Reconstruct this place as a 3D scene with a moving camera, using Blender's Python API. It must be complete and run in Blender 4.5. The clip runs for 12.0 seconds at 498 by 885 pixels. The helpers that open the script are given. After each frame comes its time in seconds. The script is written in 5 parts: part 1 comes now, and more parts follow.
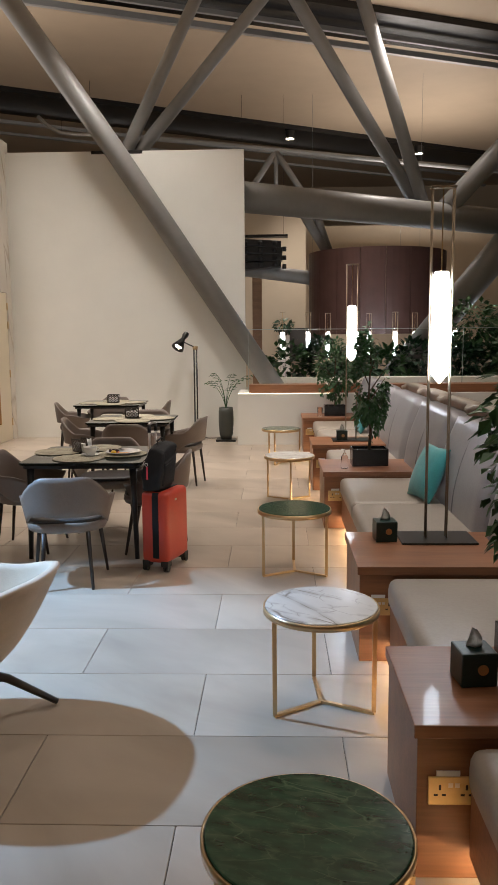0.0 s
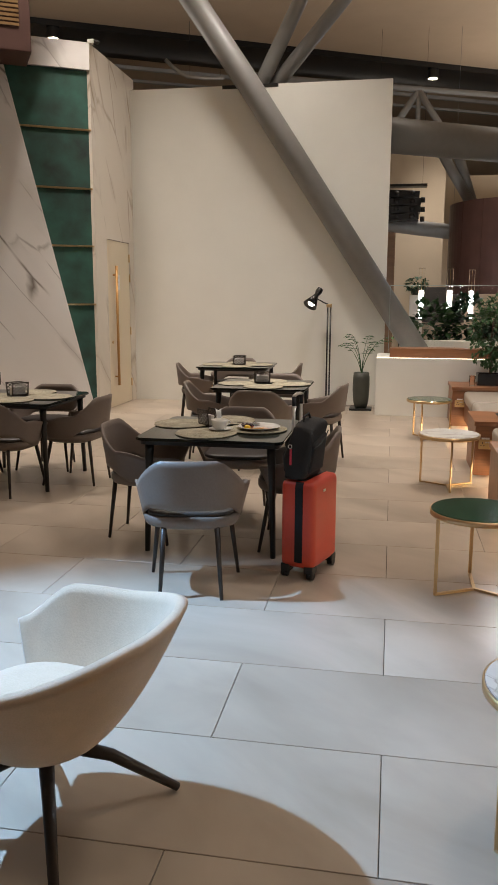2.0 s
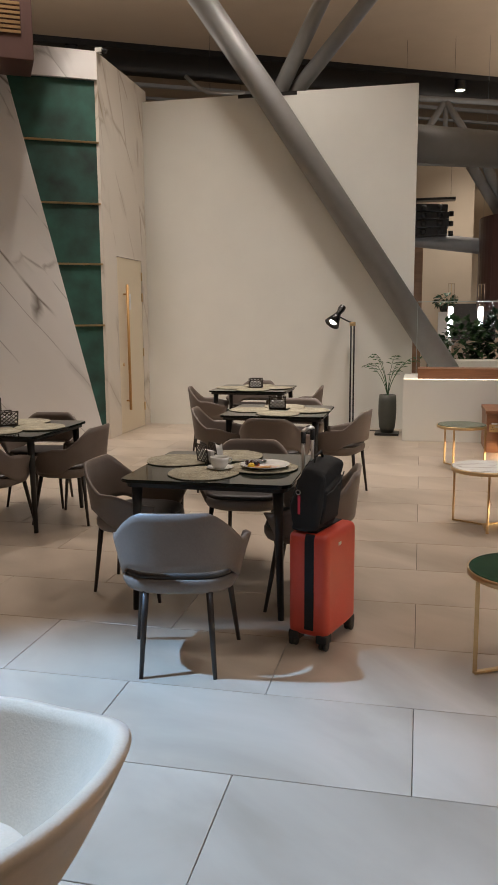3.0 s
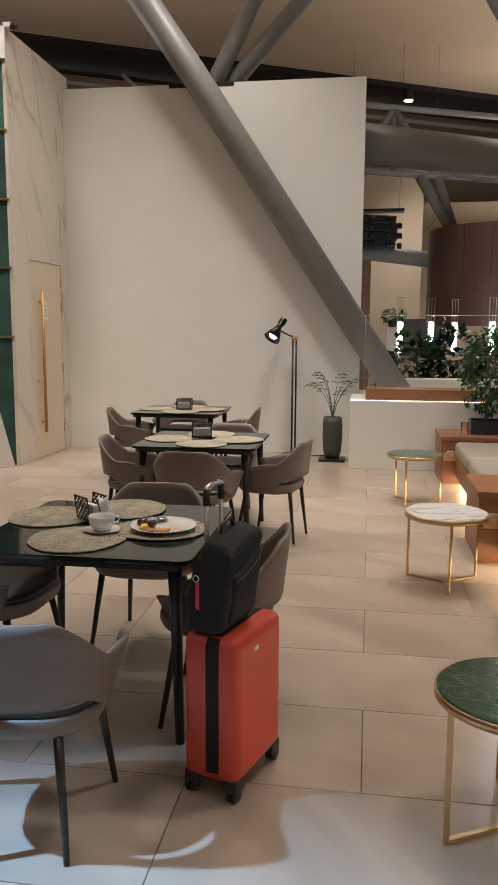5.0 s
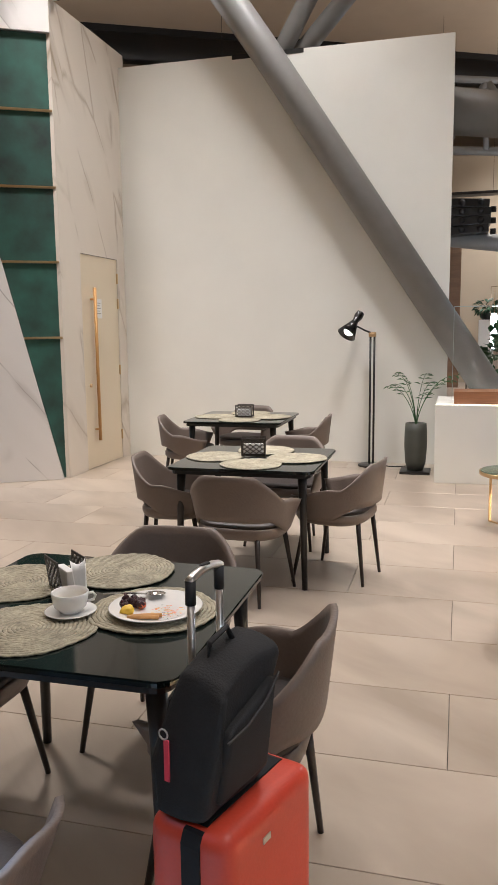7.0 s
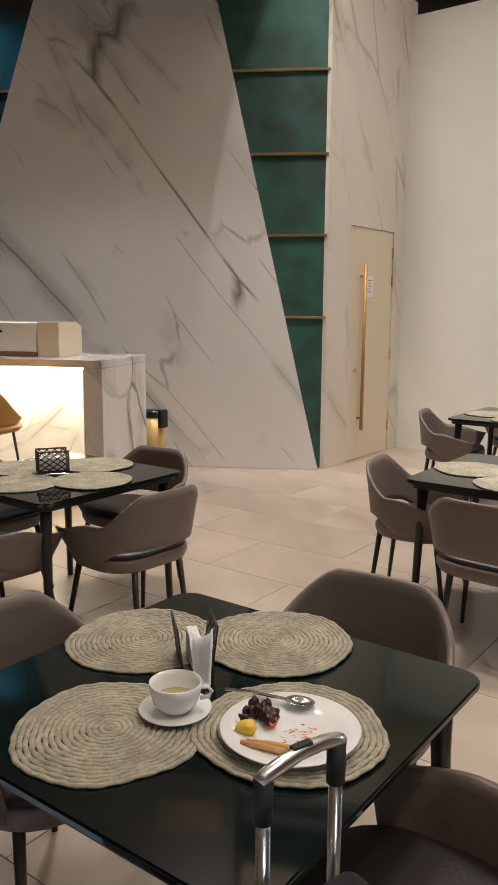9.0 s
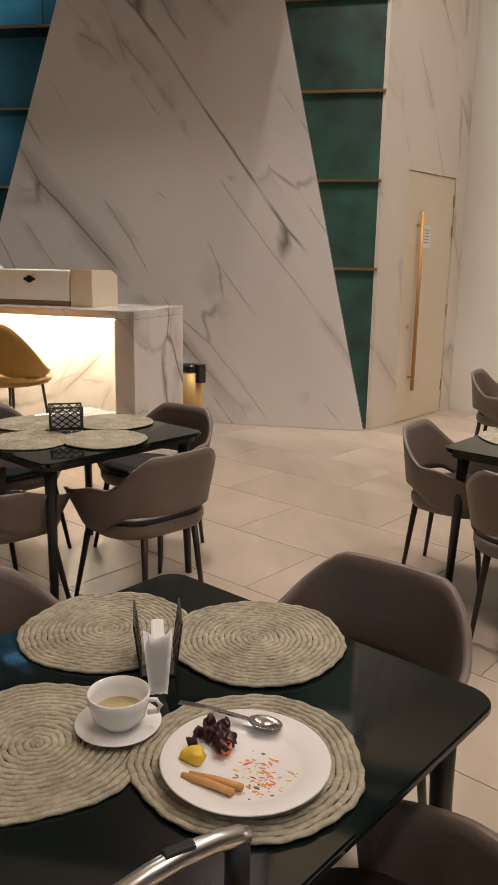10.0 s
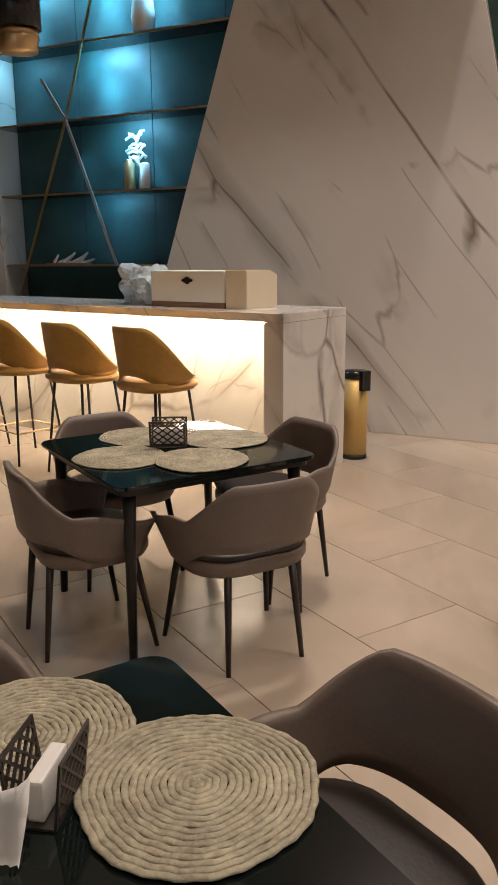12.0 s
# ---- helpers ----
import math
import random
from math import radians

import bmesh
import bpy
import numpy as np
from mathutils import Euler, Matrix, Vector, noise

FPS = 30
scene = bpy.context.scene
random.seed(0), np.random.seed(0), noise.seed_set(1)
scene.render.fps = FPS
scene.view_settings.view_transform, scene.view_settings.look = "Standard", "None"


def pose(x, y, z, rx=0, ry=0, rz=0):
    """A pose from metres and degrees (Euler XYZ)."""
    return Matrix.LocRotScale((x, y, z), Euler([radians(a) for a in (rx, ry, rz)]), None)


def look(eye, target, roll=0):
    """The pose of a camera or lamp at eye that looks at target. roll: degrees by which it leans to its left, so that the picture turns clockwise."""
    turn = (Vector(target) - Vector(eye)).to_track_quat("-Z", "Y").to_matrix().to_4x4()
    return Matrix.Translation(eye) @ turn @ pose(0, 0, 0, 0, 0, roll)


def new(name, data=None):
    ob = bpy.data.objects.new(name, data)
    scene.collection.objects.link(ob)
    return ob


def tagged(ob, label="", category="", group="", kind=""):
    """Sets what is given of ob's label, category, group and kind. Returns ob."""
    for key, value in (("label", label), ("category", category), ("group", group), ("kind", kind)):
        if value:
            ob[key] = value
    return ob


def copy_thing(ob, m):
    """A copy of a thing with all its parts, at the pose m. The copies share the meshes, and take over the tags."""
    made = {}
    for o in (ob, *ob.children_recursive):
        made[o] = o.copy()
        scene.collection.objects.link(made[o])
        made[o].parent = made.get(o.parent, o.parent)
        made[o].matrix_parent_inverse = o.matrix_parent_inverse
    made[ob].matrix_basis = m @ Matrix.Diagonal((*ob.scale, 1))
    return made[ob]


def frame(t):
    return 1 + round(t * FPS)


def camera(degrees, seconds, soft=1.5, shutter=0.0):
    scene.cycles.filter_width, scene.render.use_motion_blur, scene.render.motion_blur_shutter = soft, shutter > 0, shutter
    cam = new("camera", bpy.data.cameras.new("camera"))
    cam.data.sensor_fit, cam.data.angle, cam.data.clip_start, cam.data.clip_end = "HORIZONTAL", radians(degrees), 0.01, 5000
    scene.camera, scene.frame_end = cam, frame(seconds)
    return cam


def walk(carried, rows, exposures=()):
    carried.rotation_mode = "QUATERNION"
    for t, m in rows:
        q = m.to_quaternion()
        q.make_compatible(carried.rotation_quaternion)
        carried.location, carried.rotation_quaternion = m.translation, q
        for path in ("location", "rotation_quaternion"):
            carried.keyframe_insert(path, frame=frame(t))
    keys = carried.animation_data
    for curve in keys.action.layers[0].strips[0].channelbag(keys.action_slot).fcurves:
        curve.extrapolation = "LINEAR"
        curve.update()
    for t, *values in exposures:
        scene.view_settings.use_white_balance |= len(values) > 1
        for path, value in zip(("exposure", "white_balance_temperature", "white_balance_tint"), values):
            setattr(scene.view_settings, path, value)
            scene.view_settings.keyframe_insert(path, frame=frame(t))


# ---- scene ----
cam = camera(35.6, 12.0)
PATH = [
    (0, (0.038, 0.083, 1.636), (-0.026, 2.064, 1.372), -0.5),
    (0.5, (-0.077, 0.303, 1.611), (-0.309, 2.271, 1.344), -1.2),
    (0.8, (-0.124, 0.512, 1.595), (-0.416, 2.467, 1.289), -3.4),
    (1, (-0.132, 0.649, 1.594), (-0.46, 2.6, 1.302), -0.8),
    (1.5, (-0.198, 0.881, 1.584), (-0.541, 2.823, 1.248), 0.2),
    (2, (-0.316, 1.182, 1.576), (-0.669, 3.117, 1.215), 0.2),
    (2.5, (-0.353, 1.533, 1.542), (-0.762, 3.46, 1.195), -0.2),
    (3, (-0.311, 1.892, 1.575), (-0.737, 3.821, 1.261), -0.4),
    (3.5, (-0.364, 2.156, 1.571), (-0.732, 4.101, 1.286), -0.1),
    (5.3, (-0.309, 3.185, 1.572), (-0.597, 5.144, 1.291), 0.3),
    (5.5, (-0.336, 3.295, 1.579), (-0.616, 5.255, 1.295), 0.3),
    (6, (-0.392, 3.539, 1.572), (-0.703, 5.494, 1.29), 0.0),
    (6.5, (-0.331, 3.786, 1.562), (-0.75, 5.721, 1.281), -0.8),
    (6.7, (-0.286, 3.894, 1.581), (-0.752, 5.818, 1.297), -0.9),
    (8.3, (-0.399, 4.559, 1.573), (-1.218, 6.352, 1.236), 0.6),
    (8.5, (-0.399, 4.641, 1.573), (-1.323, 6.382, 1.232), 0.2),
    (9, (-0.375, 4.921, 1.578), (-1.551, 6.504, 1.241), 0.3),
    (9.5, (-0.345, 5.092, 1.571), (-1.6, 6.603, 1.192), 0.6),
    (10, (-0.419, 5.261, 1.556), (-1.699, 6.729, 1.103), 1.0),
    (10.5, (-0.546, 5.451, 1.534), (-1.875, 6.841, 0.987), 0.9),
    (11, (-0.585, 5.586, 1.531), (-2.05, 6.82, 0.953), -0.0),
    (11.5, (-0.519, 5.776, 1.557), (-2.129, 6.841, 1.035), -0.5),
    (12, (-0.476, 5.958, 1.561), (-2.121, 6.999, 1.098), -0.4),
]
# the clip's camera brightens and cools its picture as it turns: seconds, stops, kelvin, tint
EXPOSURES = [(0, 0.08, 6400, 10), (1.5, 0.0, 6600, 10), (2.0, -0.02, 6600, 10), (2.5, -0.08, 6550, 12), (3.0, -0.17, 6500, 11), (3.5, -0.2, 6500, 10), (5.5, 0.1, 6350, 10), (6.5, 0.43, 6020, 10), (8.5, 0.42, 5830, 10), (9, 0.18, 6230, 10), (9.5, 0.07, 6620, 12), (10.5, -0.03, 6650, 15), (12, -0.03, 6900, 15)]
walk(cam, [(t, look(eye, target, roll)) for t, eye, target, roll in PATH], EXPOSURES)

# ---- world, lights ----
world = bpy.data.worlds.new("night")
scene.world = world
world.use_nodes = True
world.node_tree.nodes["Background"].inputs[0].default_value = (0.02, 0.025, 0.04, 1)
world.node_tree.nodes["Background"].inputs[1].default_value = 0.3


def spot(name, at, to, watts, colour, degrees, blend=0.5, size=0.1):
    d = bpy.data.lights.new(name, "SPOT")
    d.energy, d.color, d.spot_size, d.spot_blend, d.shadow_soft_size = watts, colour, radians(degrees), blend, size
    ob = new(name, d)
    ob.matrix_world = look(at, to)
    return ob


def area(name, at, to, watts, colour, sx, sy):
    d = bpy.data.lights.new(name, "AREA")
    d.energy, d.color, d.shape, d.size, d.size_y = watts, colour, "RECTANGLE", sx, sy
    ob = new(name, d)
    ob.matrix_world = look(at, to)
    return ob


WARM = (1.0, 0.905, 0.825)
COOL = (0.34, 0.61, 1.0)
spot("cool_spot", (-3.15, 4.45, 3.2), (-1.55, 3.92, 0), 1400, COOL, 58, 0.7, 0.04)
for lx, ly, lw in ((-1.9, 1.0, 210), (-0.3, 9.9, 710), (-4.7, 9.6, 1200), (-2.2, 11.6, 680), (1.6, 6.6, 480), (1.5, 2.0, 120), (2.5, 15.6, 650), (1.5, 19.5, 950), (1.0, 25.0, 1250)):
    spot("ceiling_spot", (lx, ly, 7.6), (lx, ly, 0), lw, WARM, 95, 0.9, 0.45)
# Upward fill panels added to brighten the ceiling; no fixtures exist there.
for lx, ly, lw in ((-6.5, 14.0, 310), (3.6, 11.0, 130), (2.5, 19.0, 100), (5.0, 25.0, 230), (-7.5, 5.0, 90), (2.5, 4.0, 150)):
    area("ceiling_fill", (lx, ly, 4.9), (lx, ly, 9), lw, WARM, 3.0, 3.0)

spot("downlight_spot", (-0.9, 9.75, 7.6), (-0.95, 9.75, 0), 260, WARM, 17, 0.7, 0.06)
spot("downlight_spot", (1.3, 9.2, 7.6), (0.0, 9.0, 0), 560, WARM, 42, 0.8, 0.08)
spot("wall_washer_spot", (-3.76, 10.34, 7.6), (-4.43, 11.46, 2.6), 350, WARM, 22.6, 0.12, 0.04)
spot("downlight_spot", (-3.3, 11.9, 7.6), (-3.4, 11.9, 0), 200, WARM, 20, 0.8, 0.06)

# ---- materials ----


def shader(name):
    m = bpy.data.materials.new(name)
    m.use_nodes = True
    nt = m.node_tree
    return m, nt, nt.nodes["Principled BSDF"]


def plain(name, colour, rough=0.5, metal=0.0, scale=12.0, vary=0.12, bump=0.05, coat=0.0, sheen=0.0, stretch=(1, 1, 1)):
    """Coloured surface with grain at two scales and fine relief."""
    m, nt, p = shader(name)
    tc = nt.nodes.new("ShaderNodeTexCoord")
    mp = nt.nodes.new("ShaderNodeMapping")
    mp.inputs["Scale"].default_value = stretch
    nt.links.new(tc.outputs["Object"], mp.inputs[0])
    a = nt.nodes.new("ShaderNodeTexNoise")
    a.inputs["Scale"].default_value, a.inputs["Detail"].default_value = scale, 6
    b = nt.nodes.new("ShaderNodeTexNoise")
    b.inputs["Scale"].default_value, b.inputs["Detail"].default_value = scale * 0.13, 3
    nt.links.new(mp.outputs[0], a.inputs["Vector"])
    nt.links.new(mp.outputs[0], b.inputs["Vector"])
    s = nt.nodes.new("ShaderNodeMath")
    nt.links.new(a.outputs["Fac"], s.inputs[0])
    nt.links.new(b.outputs["Fac"], s.inputs[1])
    r = nt.nodes.new("ShaderNodeValToRGB")
    h = nt.nodes.new("ShaderNodeMath")
    h.operation = "MULTIPLY"
    h.inputs[1].default_value = 0.5
    nt.links.new(s.outputs[0], h.inputs[0])
    nt.links.new(h.outputs[0], r.inputs[0])
    r.color_ramp.elements[0].position, r.color_ramp.elements[1].position = 0.3, 0.7
    r.color_ramp.elements[0].color = (*[c * (1 - vary) for c in colour], 1)
    r.color_ramp.elements[1].color = (*[min(1, c * (1 + vary)) for c in colour], 1)
    nt.links.new(r.outputs[0], p.inputs["Base Color"])
    p.inputs["Roughness"].default_value, p.inputs["Metallic"].default_value = rough, metal
    p.inputs["Coat Weight"].default_value, p.inputs["Sheen Weight"].default_value = coat, sheen
    if bump:
        bp = nt.nodes.new("ShaderNodeBump")
        bp.inputs["Strength"].default_value, bp.inputs["Distance"].default_value = bump, 0.01
        nt.links.new(a.outputs["Fac"], bp.inputs["Height"])
        nt.links.new(bp.outputs[0], p.inputs["Normal"])
    return m


def marble(name, base, vein, scale=0.7, rough=0.12, turn=(0, 0, 0.6), stretch=(0.35, 1, 1), shift=0.0, cloud=0.05, thin=0.014, wide=0.075, bite=0.5):
    """Polished stone: thin branching veins that run one way, each with a feathered grey side, and soft clouds."""
    m, nt, p = shader(name)

    def math_node(op, a, c):
        n = nt.nodes.new("ShaderNodeMath")
        n.operation = op
        for k, v in enumerate((a, c)):
            if isinstance(v, (int, float)):
                n.inputs[k].default_value = v
            elif v is not None:
                nt.links.new(v, n.inputs[k])
        return n.outputs[0]

    def ramp(v, lo, hi, out0, out1):
        n = nt.nodes.new("ShaderNodeMapRange")
        n.inputs["From Min"].default_value, n.inputs["From Max"].default_value = lo, hi
        n.inputs["To Min"].default_value, n.inputs["To Max"].default_value = out0, out1
        nt.links.new(v, n.inputs["Value"])
        return n.outputs[0]

    def noise_node(vec, sc, detail, dist=0.0, rg=0.5):
        n = nt.nodes.new("ShaderNodeTexNoise")
        n.inputs["Scale"].default_value, n.inputs["Detail"].default_value = sc, detail
        n.inputs["Distortion"].default_value, n.inputs["Roughness"].default_value = dist, rg
        nt.links.new(vec, n.inputs["Vector"])
        return n.outputs["Fac"]

    tc = nt.nodes.new("ShaderNodeTexCoord")
    rot = nt.nodes.new("ShaderNodeMapping")
    rot.inputs["Rotation"].default_value = turn
    rot.inputs["Location"].default_value = (shift, shift * 0.7, shift * 1.3)
    nt.links.new(tc.outputs["Object"], rot.inputs[0])
    st = nt.nodes.new("ShaderNodeMapping")
    st.inputs["Scale"].default_value = stretch
    nt.links.new(rot.outputs[0], st.inputs[0])
    v = st.outputs[0]
    fac = None
    for k, (sc, amt) in enumerate(((scale, 1.0), (scale * 2.3, 0.6))):
        wn = nt.nodes.new("ShaderNodeTexNoise")
        wn.inputs["Scale"].default_value, wn.inputs["Detail"].default_value = sc * 1.3, 6
        nt.links.new(v, wn.inputs["Vector"])
        wv = nt.nodes.new("ShaderNodeVectorMath")
        wv.operation = "MULTIPLY_ADD"
        wv.inputs[1].default_value = (0.30 / sc, 0.30 / sc, 0.30 / sc)
        nt.links.new(wn.outputs["Color"], wv.inputs[0])
        nt.links.new(v, wv.inputs[2])
        vo = nt.nodes.new("ShaderNodeTexVoronoi")
        vo.feature = "DISTANCE_TO_EDGE"
        vo.inputs["Scale"].default_value = sc
        nt.links.new(wv.outputs[0], vo.inputs["Vector"])
        d = vo.outputs["Distance"]
        line = ramp(d, 0.0, thin, amt, 0.0)
        side = ramp(d, 0.0, wide, amt * 0.5, 0.0)
        mask = ramp(noise_node(rot.outputs[0], sc * 0.9, 2), bite - 0.02, bite + 0.08, 0.0, 1.0)
        mask2 = ramp(noise_node(v, sc * 2.2, 5), 0.5, 0.56, 0.0, 1.0)
        one = math_node("MULTIPLY", math_node("MAXIMUM", line, math_node("MULTIPLY", side, mask2)), mask)
        fac = one if fac is None else math_node("MAXIMUM", fac, one)
    cr = nt.nodes.new("ShaderNodeValToRGB")
    cr.color_ramp.elements[0].position, cr.color_ramp.elements[1].position = 0.3, 0.7
    cr.color_ramp.elements[0].color = (*[q * (1 - cloud) for q in base], 1)
    cr.color_ramp.elements[1].color = (*[min(1, q * (1 + cloud)) for q in base], 1)
    nt.links.new(noise_node(v, scale * 1.5, 6), cr.inputs[0])
    mx = nt.nodes.new("ShaderNodeMix")
    mx.data_type = "RGBA"
    nt.links.new(fac, mx.inputs["Factor"])
    nt.links.new(cr.outputs[0], mx.inputs["A"])
    mx.inputs["B"].default_value = (*vein, 1)
    nt.links.new(mx.outputs["Result"], p.inputs["Base Color"])
    p.inputs["Roughness"].default_value = rough
    return m


def wood(name, dark, light, rough=0.45, along=(1, 14, 14), coat=0.08):
    return plain(name, [(a + b) / 2 for a, b in zip(dark, light)], rough, 0, 5, 0.28, 0.03, coat, 0, along)


def glow(name, colour, strength):
    m, nt, p = shader(name)
    p.inputs["Base Color"].default_value = (*colour, 1)
    p.inputs["Emission Color"].default_value = (*colour, 1)
    p.inputs["Emission Strength"].default_value = strength
    return m


def glass_mat(name, tint=(1, 1, 1), rough=0.02):
    m, nt, p = shader(name)
    p.inputs["Base Color"].default_value = (*tint, 1)
    p.inputs["Roughness"].default_value = rough
    p.inputs["Transmission Weight"].default_value = 1.0
    p.inputs["IOR"].default_value = 1.1
    return m


def tile_mat():
    """Beige stone-look porcelain with soft diagonal clouding, each slab a little different."""
    m, nt, p = shader("floor_tile")
    tc = nt.nodes.new("ShaderNodeTexCoord")
    oi = nt.nodes.new("ShaderNodeObjectInfo")
    rot = nt.nodes.new("ShaderNodeMapping")
    rot.inputs["Rotation"].default_value = (0, 0, radians(40))
    nt.links.new(tc.outputs["Object"], rot.inputs[0])
    st = nt.nodes.new("ShaderNodeMapping")
    st.inputs["Scale"].default_value = (0.55, 1.2, 1)
    nt.links.new(rot.outputs[0], st.inputs[0])
    mr0 = nt.nodes.new("ShaderNodeMath")
    mr0.operation = "MULTIPLY"
    mr0.inputs[1].default_value = 53.0
    nt.links.new(oi.outputs["Random"], mr0.inputs[0])
    n = nt.nodes.new("ShaderNodeTexNoise")
    n.noise_dimensions = "4D"
    n.inputs["Scale"].default_value, n.inputs["Detail"].default_value, n.inputs["Distortion"].default_value = 1.5, 6, 0.9
    nt.links.new(st.outputs[0], n.inputs["Vector"])
    nt.links.new(mr0.outputs[0], n.inputs["W"])
    r = nt.nodes.new("ShaderNodeValToRGB")
    r.color_ramp.elements[0].position, r.color_ramp.elements[1].position = 0.3, 0.72
    r.color_ramp.elements[0].color, r.color_ramp.elements[1].color = (0.285, 0.229, 0.175, 1), (0.46, 0.385, 0.308, 1)
    nt.links.new(n.outputs["Fac"], r.inputs[0])
    hv = nt.nodes.new("ShaderNodeHueSaturation")
    mr = nt.nodes.new("ShaderNodeMapRange")
    mr.inputs["To Min"].default_value, mr.inputs["To Max"].default_value = 0.94, 1.04
    nt.links.new(oi.outputs["Random"], mr.inputs["Value"])
    nt.links.new(mr.outputs[0], hv.inputs["Value"])
    nt.links.new(r.outputs[0], hv.inputs["Color"])
    nt.links.new(hv.outputs[0], p.inputs["Base Color"])
    p.inputs["Roughness"].default_value = 0.28
    return m


M_TILE = tile_mat()
M_GROUT = plain("grout", (0.10, 0.085, 0.07), 0.9, 0, 40)
M_WHITE = plain("white_paint", (0.78, 0.77, 0.71), 0.75, 0, 3, 0.03, 0.03)
M_TAN = plain("tan_ceiling", (0.44, 0.34, 0.24), 0.6, 0, 1.5, 0.06, 0.02)
M_CREAM = plain("cream_wall", (0.55, 0.46, 0.34), 0.7, 0, 1.5, 0.06, 0.02)
M_DARK = plain("dark_duct", (0.008, 0.008, 0.009), 0.22, 0, 4, 0.3, 0.05)
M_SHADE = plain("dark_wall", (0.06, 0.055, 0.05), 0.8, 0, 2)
M_STEEL = plain("grey_painted_steel", (0.23, 0.225, 0.215), 0.42, 0.0, 8, 0.08, 0.02)
M_RAILST = plain("light_steel", (0.42, 0.41, 0.39), 0.35, 0.6, 8, 0.08, 0.02)
M_MARBLE = marble("white_marble", (0.72, 0.69, 0.66), (0.23, 0.20, 0.175), 0.9, 0.10, (0, radians(-52), 0), (0.2, 1, 1), 3.4, 0.05, 0.020, 0.13, 0.50)
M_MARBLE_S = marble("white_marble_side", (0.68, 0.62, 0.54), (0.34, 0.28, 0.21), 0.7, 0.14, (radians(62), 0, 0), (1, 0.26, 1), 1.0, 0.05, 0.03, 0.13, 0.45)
M_MARBLE_T = marble("table_marble", (0.68, 0.66, 0.62), (0.27, 0.235, 0.20), 4.5, 0.14, (0, 0, 0.9), (0.45, 1, 1), 1.0, 0.05, 0.025, 0.12, 0.48)
M_GREENST = marble("green_marble", (0.017, 0.055, 0.030), (0.075, 0.14, 0.08), 15.0, 0.14, (0, 0, 0.35), (0.35, 1, 1), 2.0, 0.6, 0.02, 0.25, 0.46)
M_GREEN = plain("green_suede", (0.011, 0.066, 0.047), 0.62, 0, 3.4, 0.95, 0.08, 0, 0.3)
M_TEAL = plain("teal_suede", (0.008, 0.062, 0.066), 0.5, 0, 2.6, 0.9, 0.08, 0, 0.3)
M_GOLD = plain("brushed_brass", (0.62, 0.44, 0.24), 0.36, 1.0, 60, 0.08, 0.02)
M_BINBRASS = plain("satin_brass_sheet", (0.66, 0.45, 0.17), 0.5, 0.55, 60, 0.06, 0.02)
M_PULL = plain("satin_bronze_pull", (0.50, 0.28, 0.10), 0.5, 0.35, 60, 0.08, 0.02)
M_ROSE = plain("brass_trim", (0.55, 0.38, 0.20), 0.35, 1.0, 40, 0.1, 0.02)
M_BRONZE = plain("dark_bronze", (0.34, 0.27, 0.19), 0.4, 0.8, 40, 0.1, 0.02)
M_HOLDER = plain("bronze_lattice", (0.05, 0.042, 0.037), 0.4, 0.4, 40, 0.15, 0.02)
M_CREAMDOOR = plain("cream_door", (0.70, 0.61, 0.46), 0.5, 0, 2, 0.03, 0.02)
M_BLACK = plain("black_metal", (0.012, 0.011, 0.010), 0.4, 0.0, 30, 0.2, 0.02)
M_BLACKP = plain("black_lacquer", (0.010, 0.010, 0.011), 0.22, 0.0, 30, 0.2, 0.01)
M_LEG = plain("dark_wood_leg", (0.022, 0.015, 0.012), 0.4, 0.0, 30, 0.3, 0.02)
M_TAUPE = plain("taupe_leather", (0.165, 0.128, 0.105), 0.48, 0, 90, 0.08, 0.12)
M_SEAT = plain("dark_leather_seat", (0.026, 0.019, 0.016), 0.45, 0, 90, 0.1, 0.1)
M_CREAMFAB = plain("cream_upholstery", (0.53, 0.41, 0.295), 0.85, 0, 160, 0.07, 0.15, 0, 0.2)
M_MUSTARD = plain("mustard_velvet", (0.50, 0.27, 0.055), 0.75, 0, 30, 0.15, 0.08, 0, 0.4)
M_GLASSTOP = plain("dark_green_glass", (0.006, 0.011, 0.010), 0.06, 0, 2, 0.2, 0.0, 0.0)
M_WOOD = wood("reddish_wood", (0.17, 0.066, 0.028), (0.33, 0.145, 0.066))
M_WOODL = wood("walnut", (0.16, 0.085, 0.045), (0.30, 0.17, 0.09))
M_SOFA = plain("grey_leather", (0.33, 0.285, 0.235), 0.42, 0, 60, 0.07, 0.08)
M_SOFAB = plain("silver_leather", (0.27, 0.26, 0.27), 0.36, 0, 60, 0.08, 0.08)
M_TEALC = plain("teal_fabric", (0.045, 0.28, 0.28), 0.8, 0, 120, 0.15, 0.12, 0, 0.3)
M_RED = plain("red_polycarbonate", (0.52, 0.05, 0.022), 0.42, 0, 120, 0.06, 0.06)
M_RUBBER = plain("black_rubber", (0.014, 0.014, 0.015), 0.6, 0, 40, 0.2, 0.05)
M_WEB = plain("black_webbing", (0.004, 0.004, 0.005), 0.85, 0, 200, 0.3, 0.1)
M_NYLON = plain("black_nylon", (0.010, 0.010, 0.011), 0.8, 0, 220, 0.3, 0.2)
M_ALU = plain("aluminium", (0.72, 0.71, 0.69), 0.28, 1.0, 60, 0.06, 0.02)
M_MAT = plain("woven_rush", (0.36, 0.325, 0.235), 0.75, 0, 90, 0.45, 0.4)
M_PORC = plain("white_porcelain", (0.82, 0.81, 0.78), 0.12, 0, 6, 0.02, 0.0, 0.5)
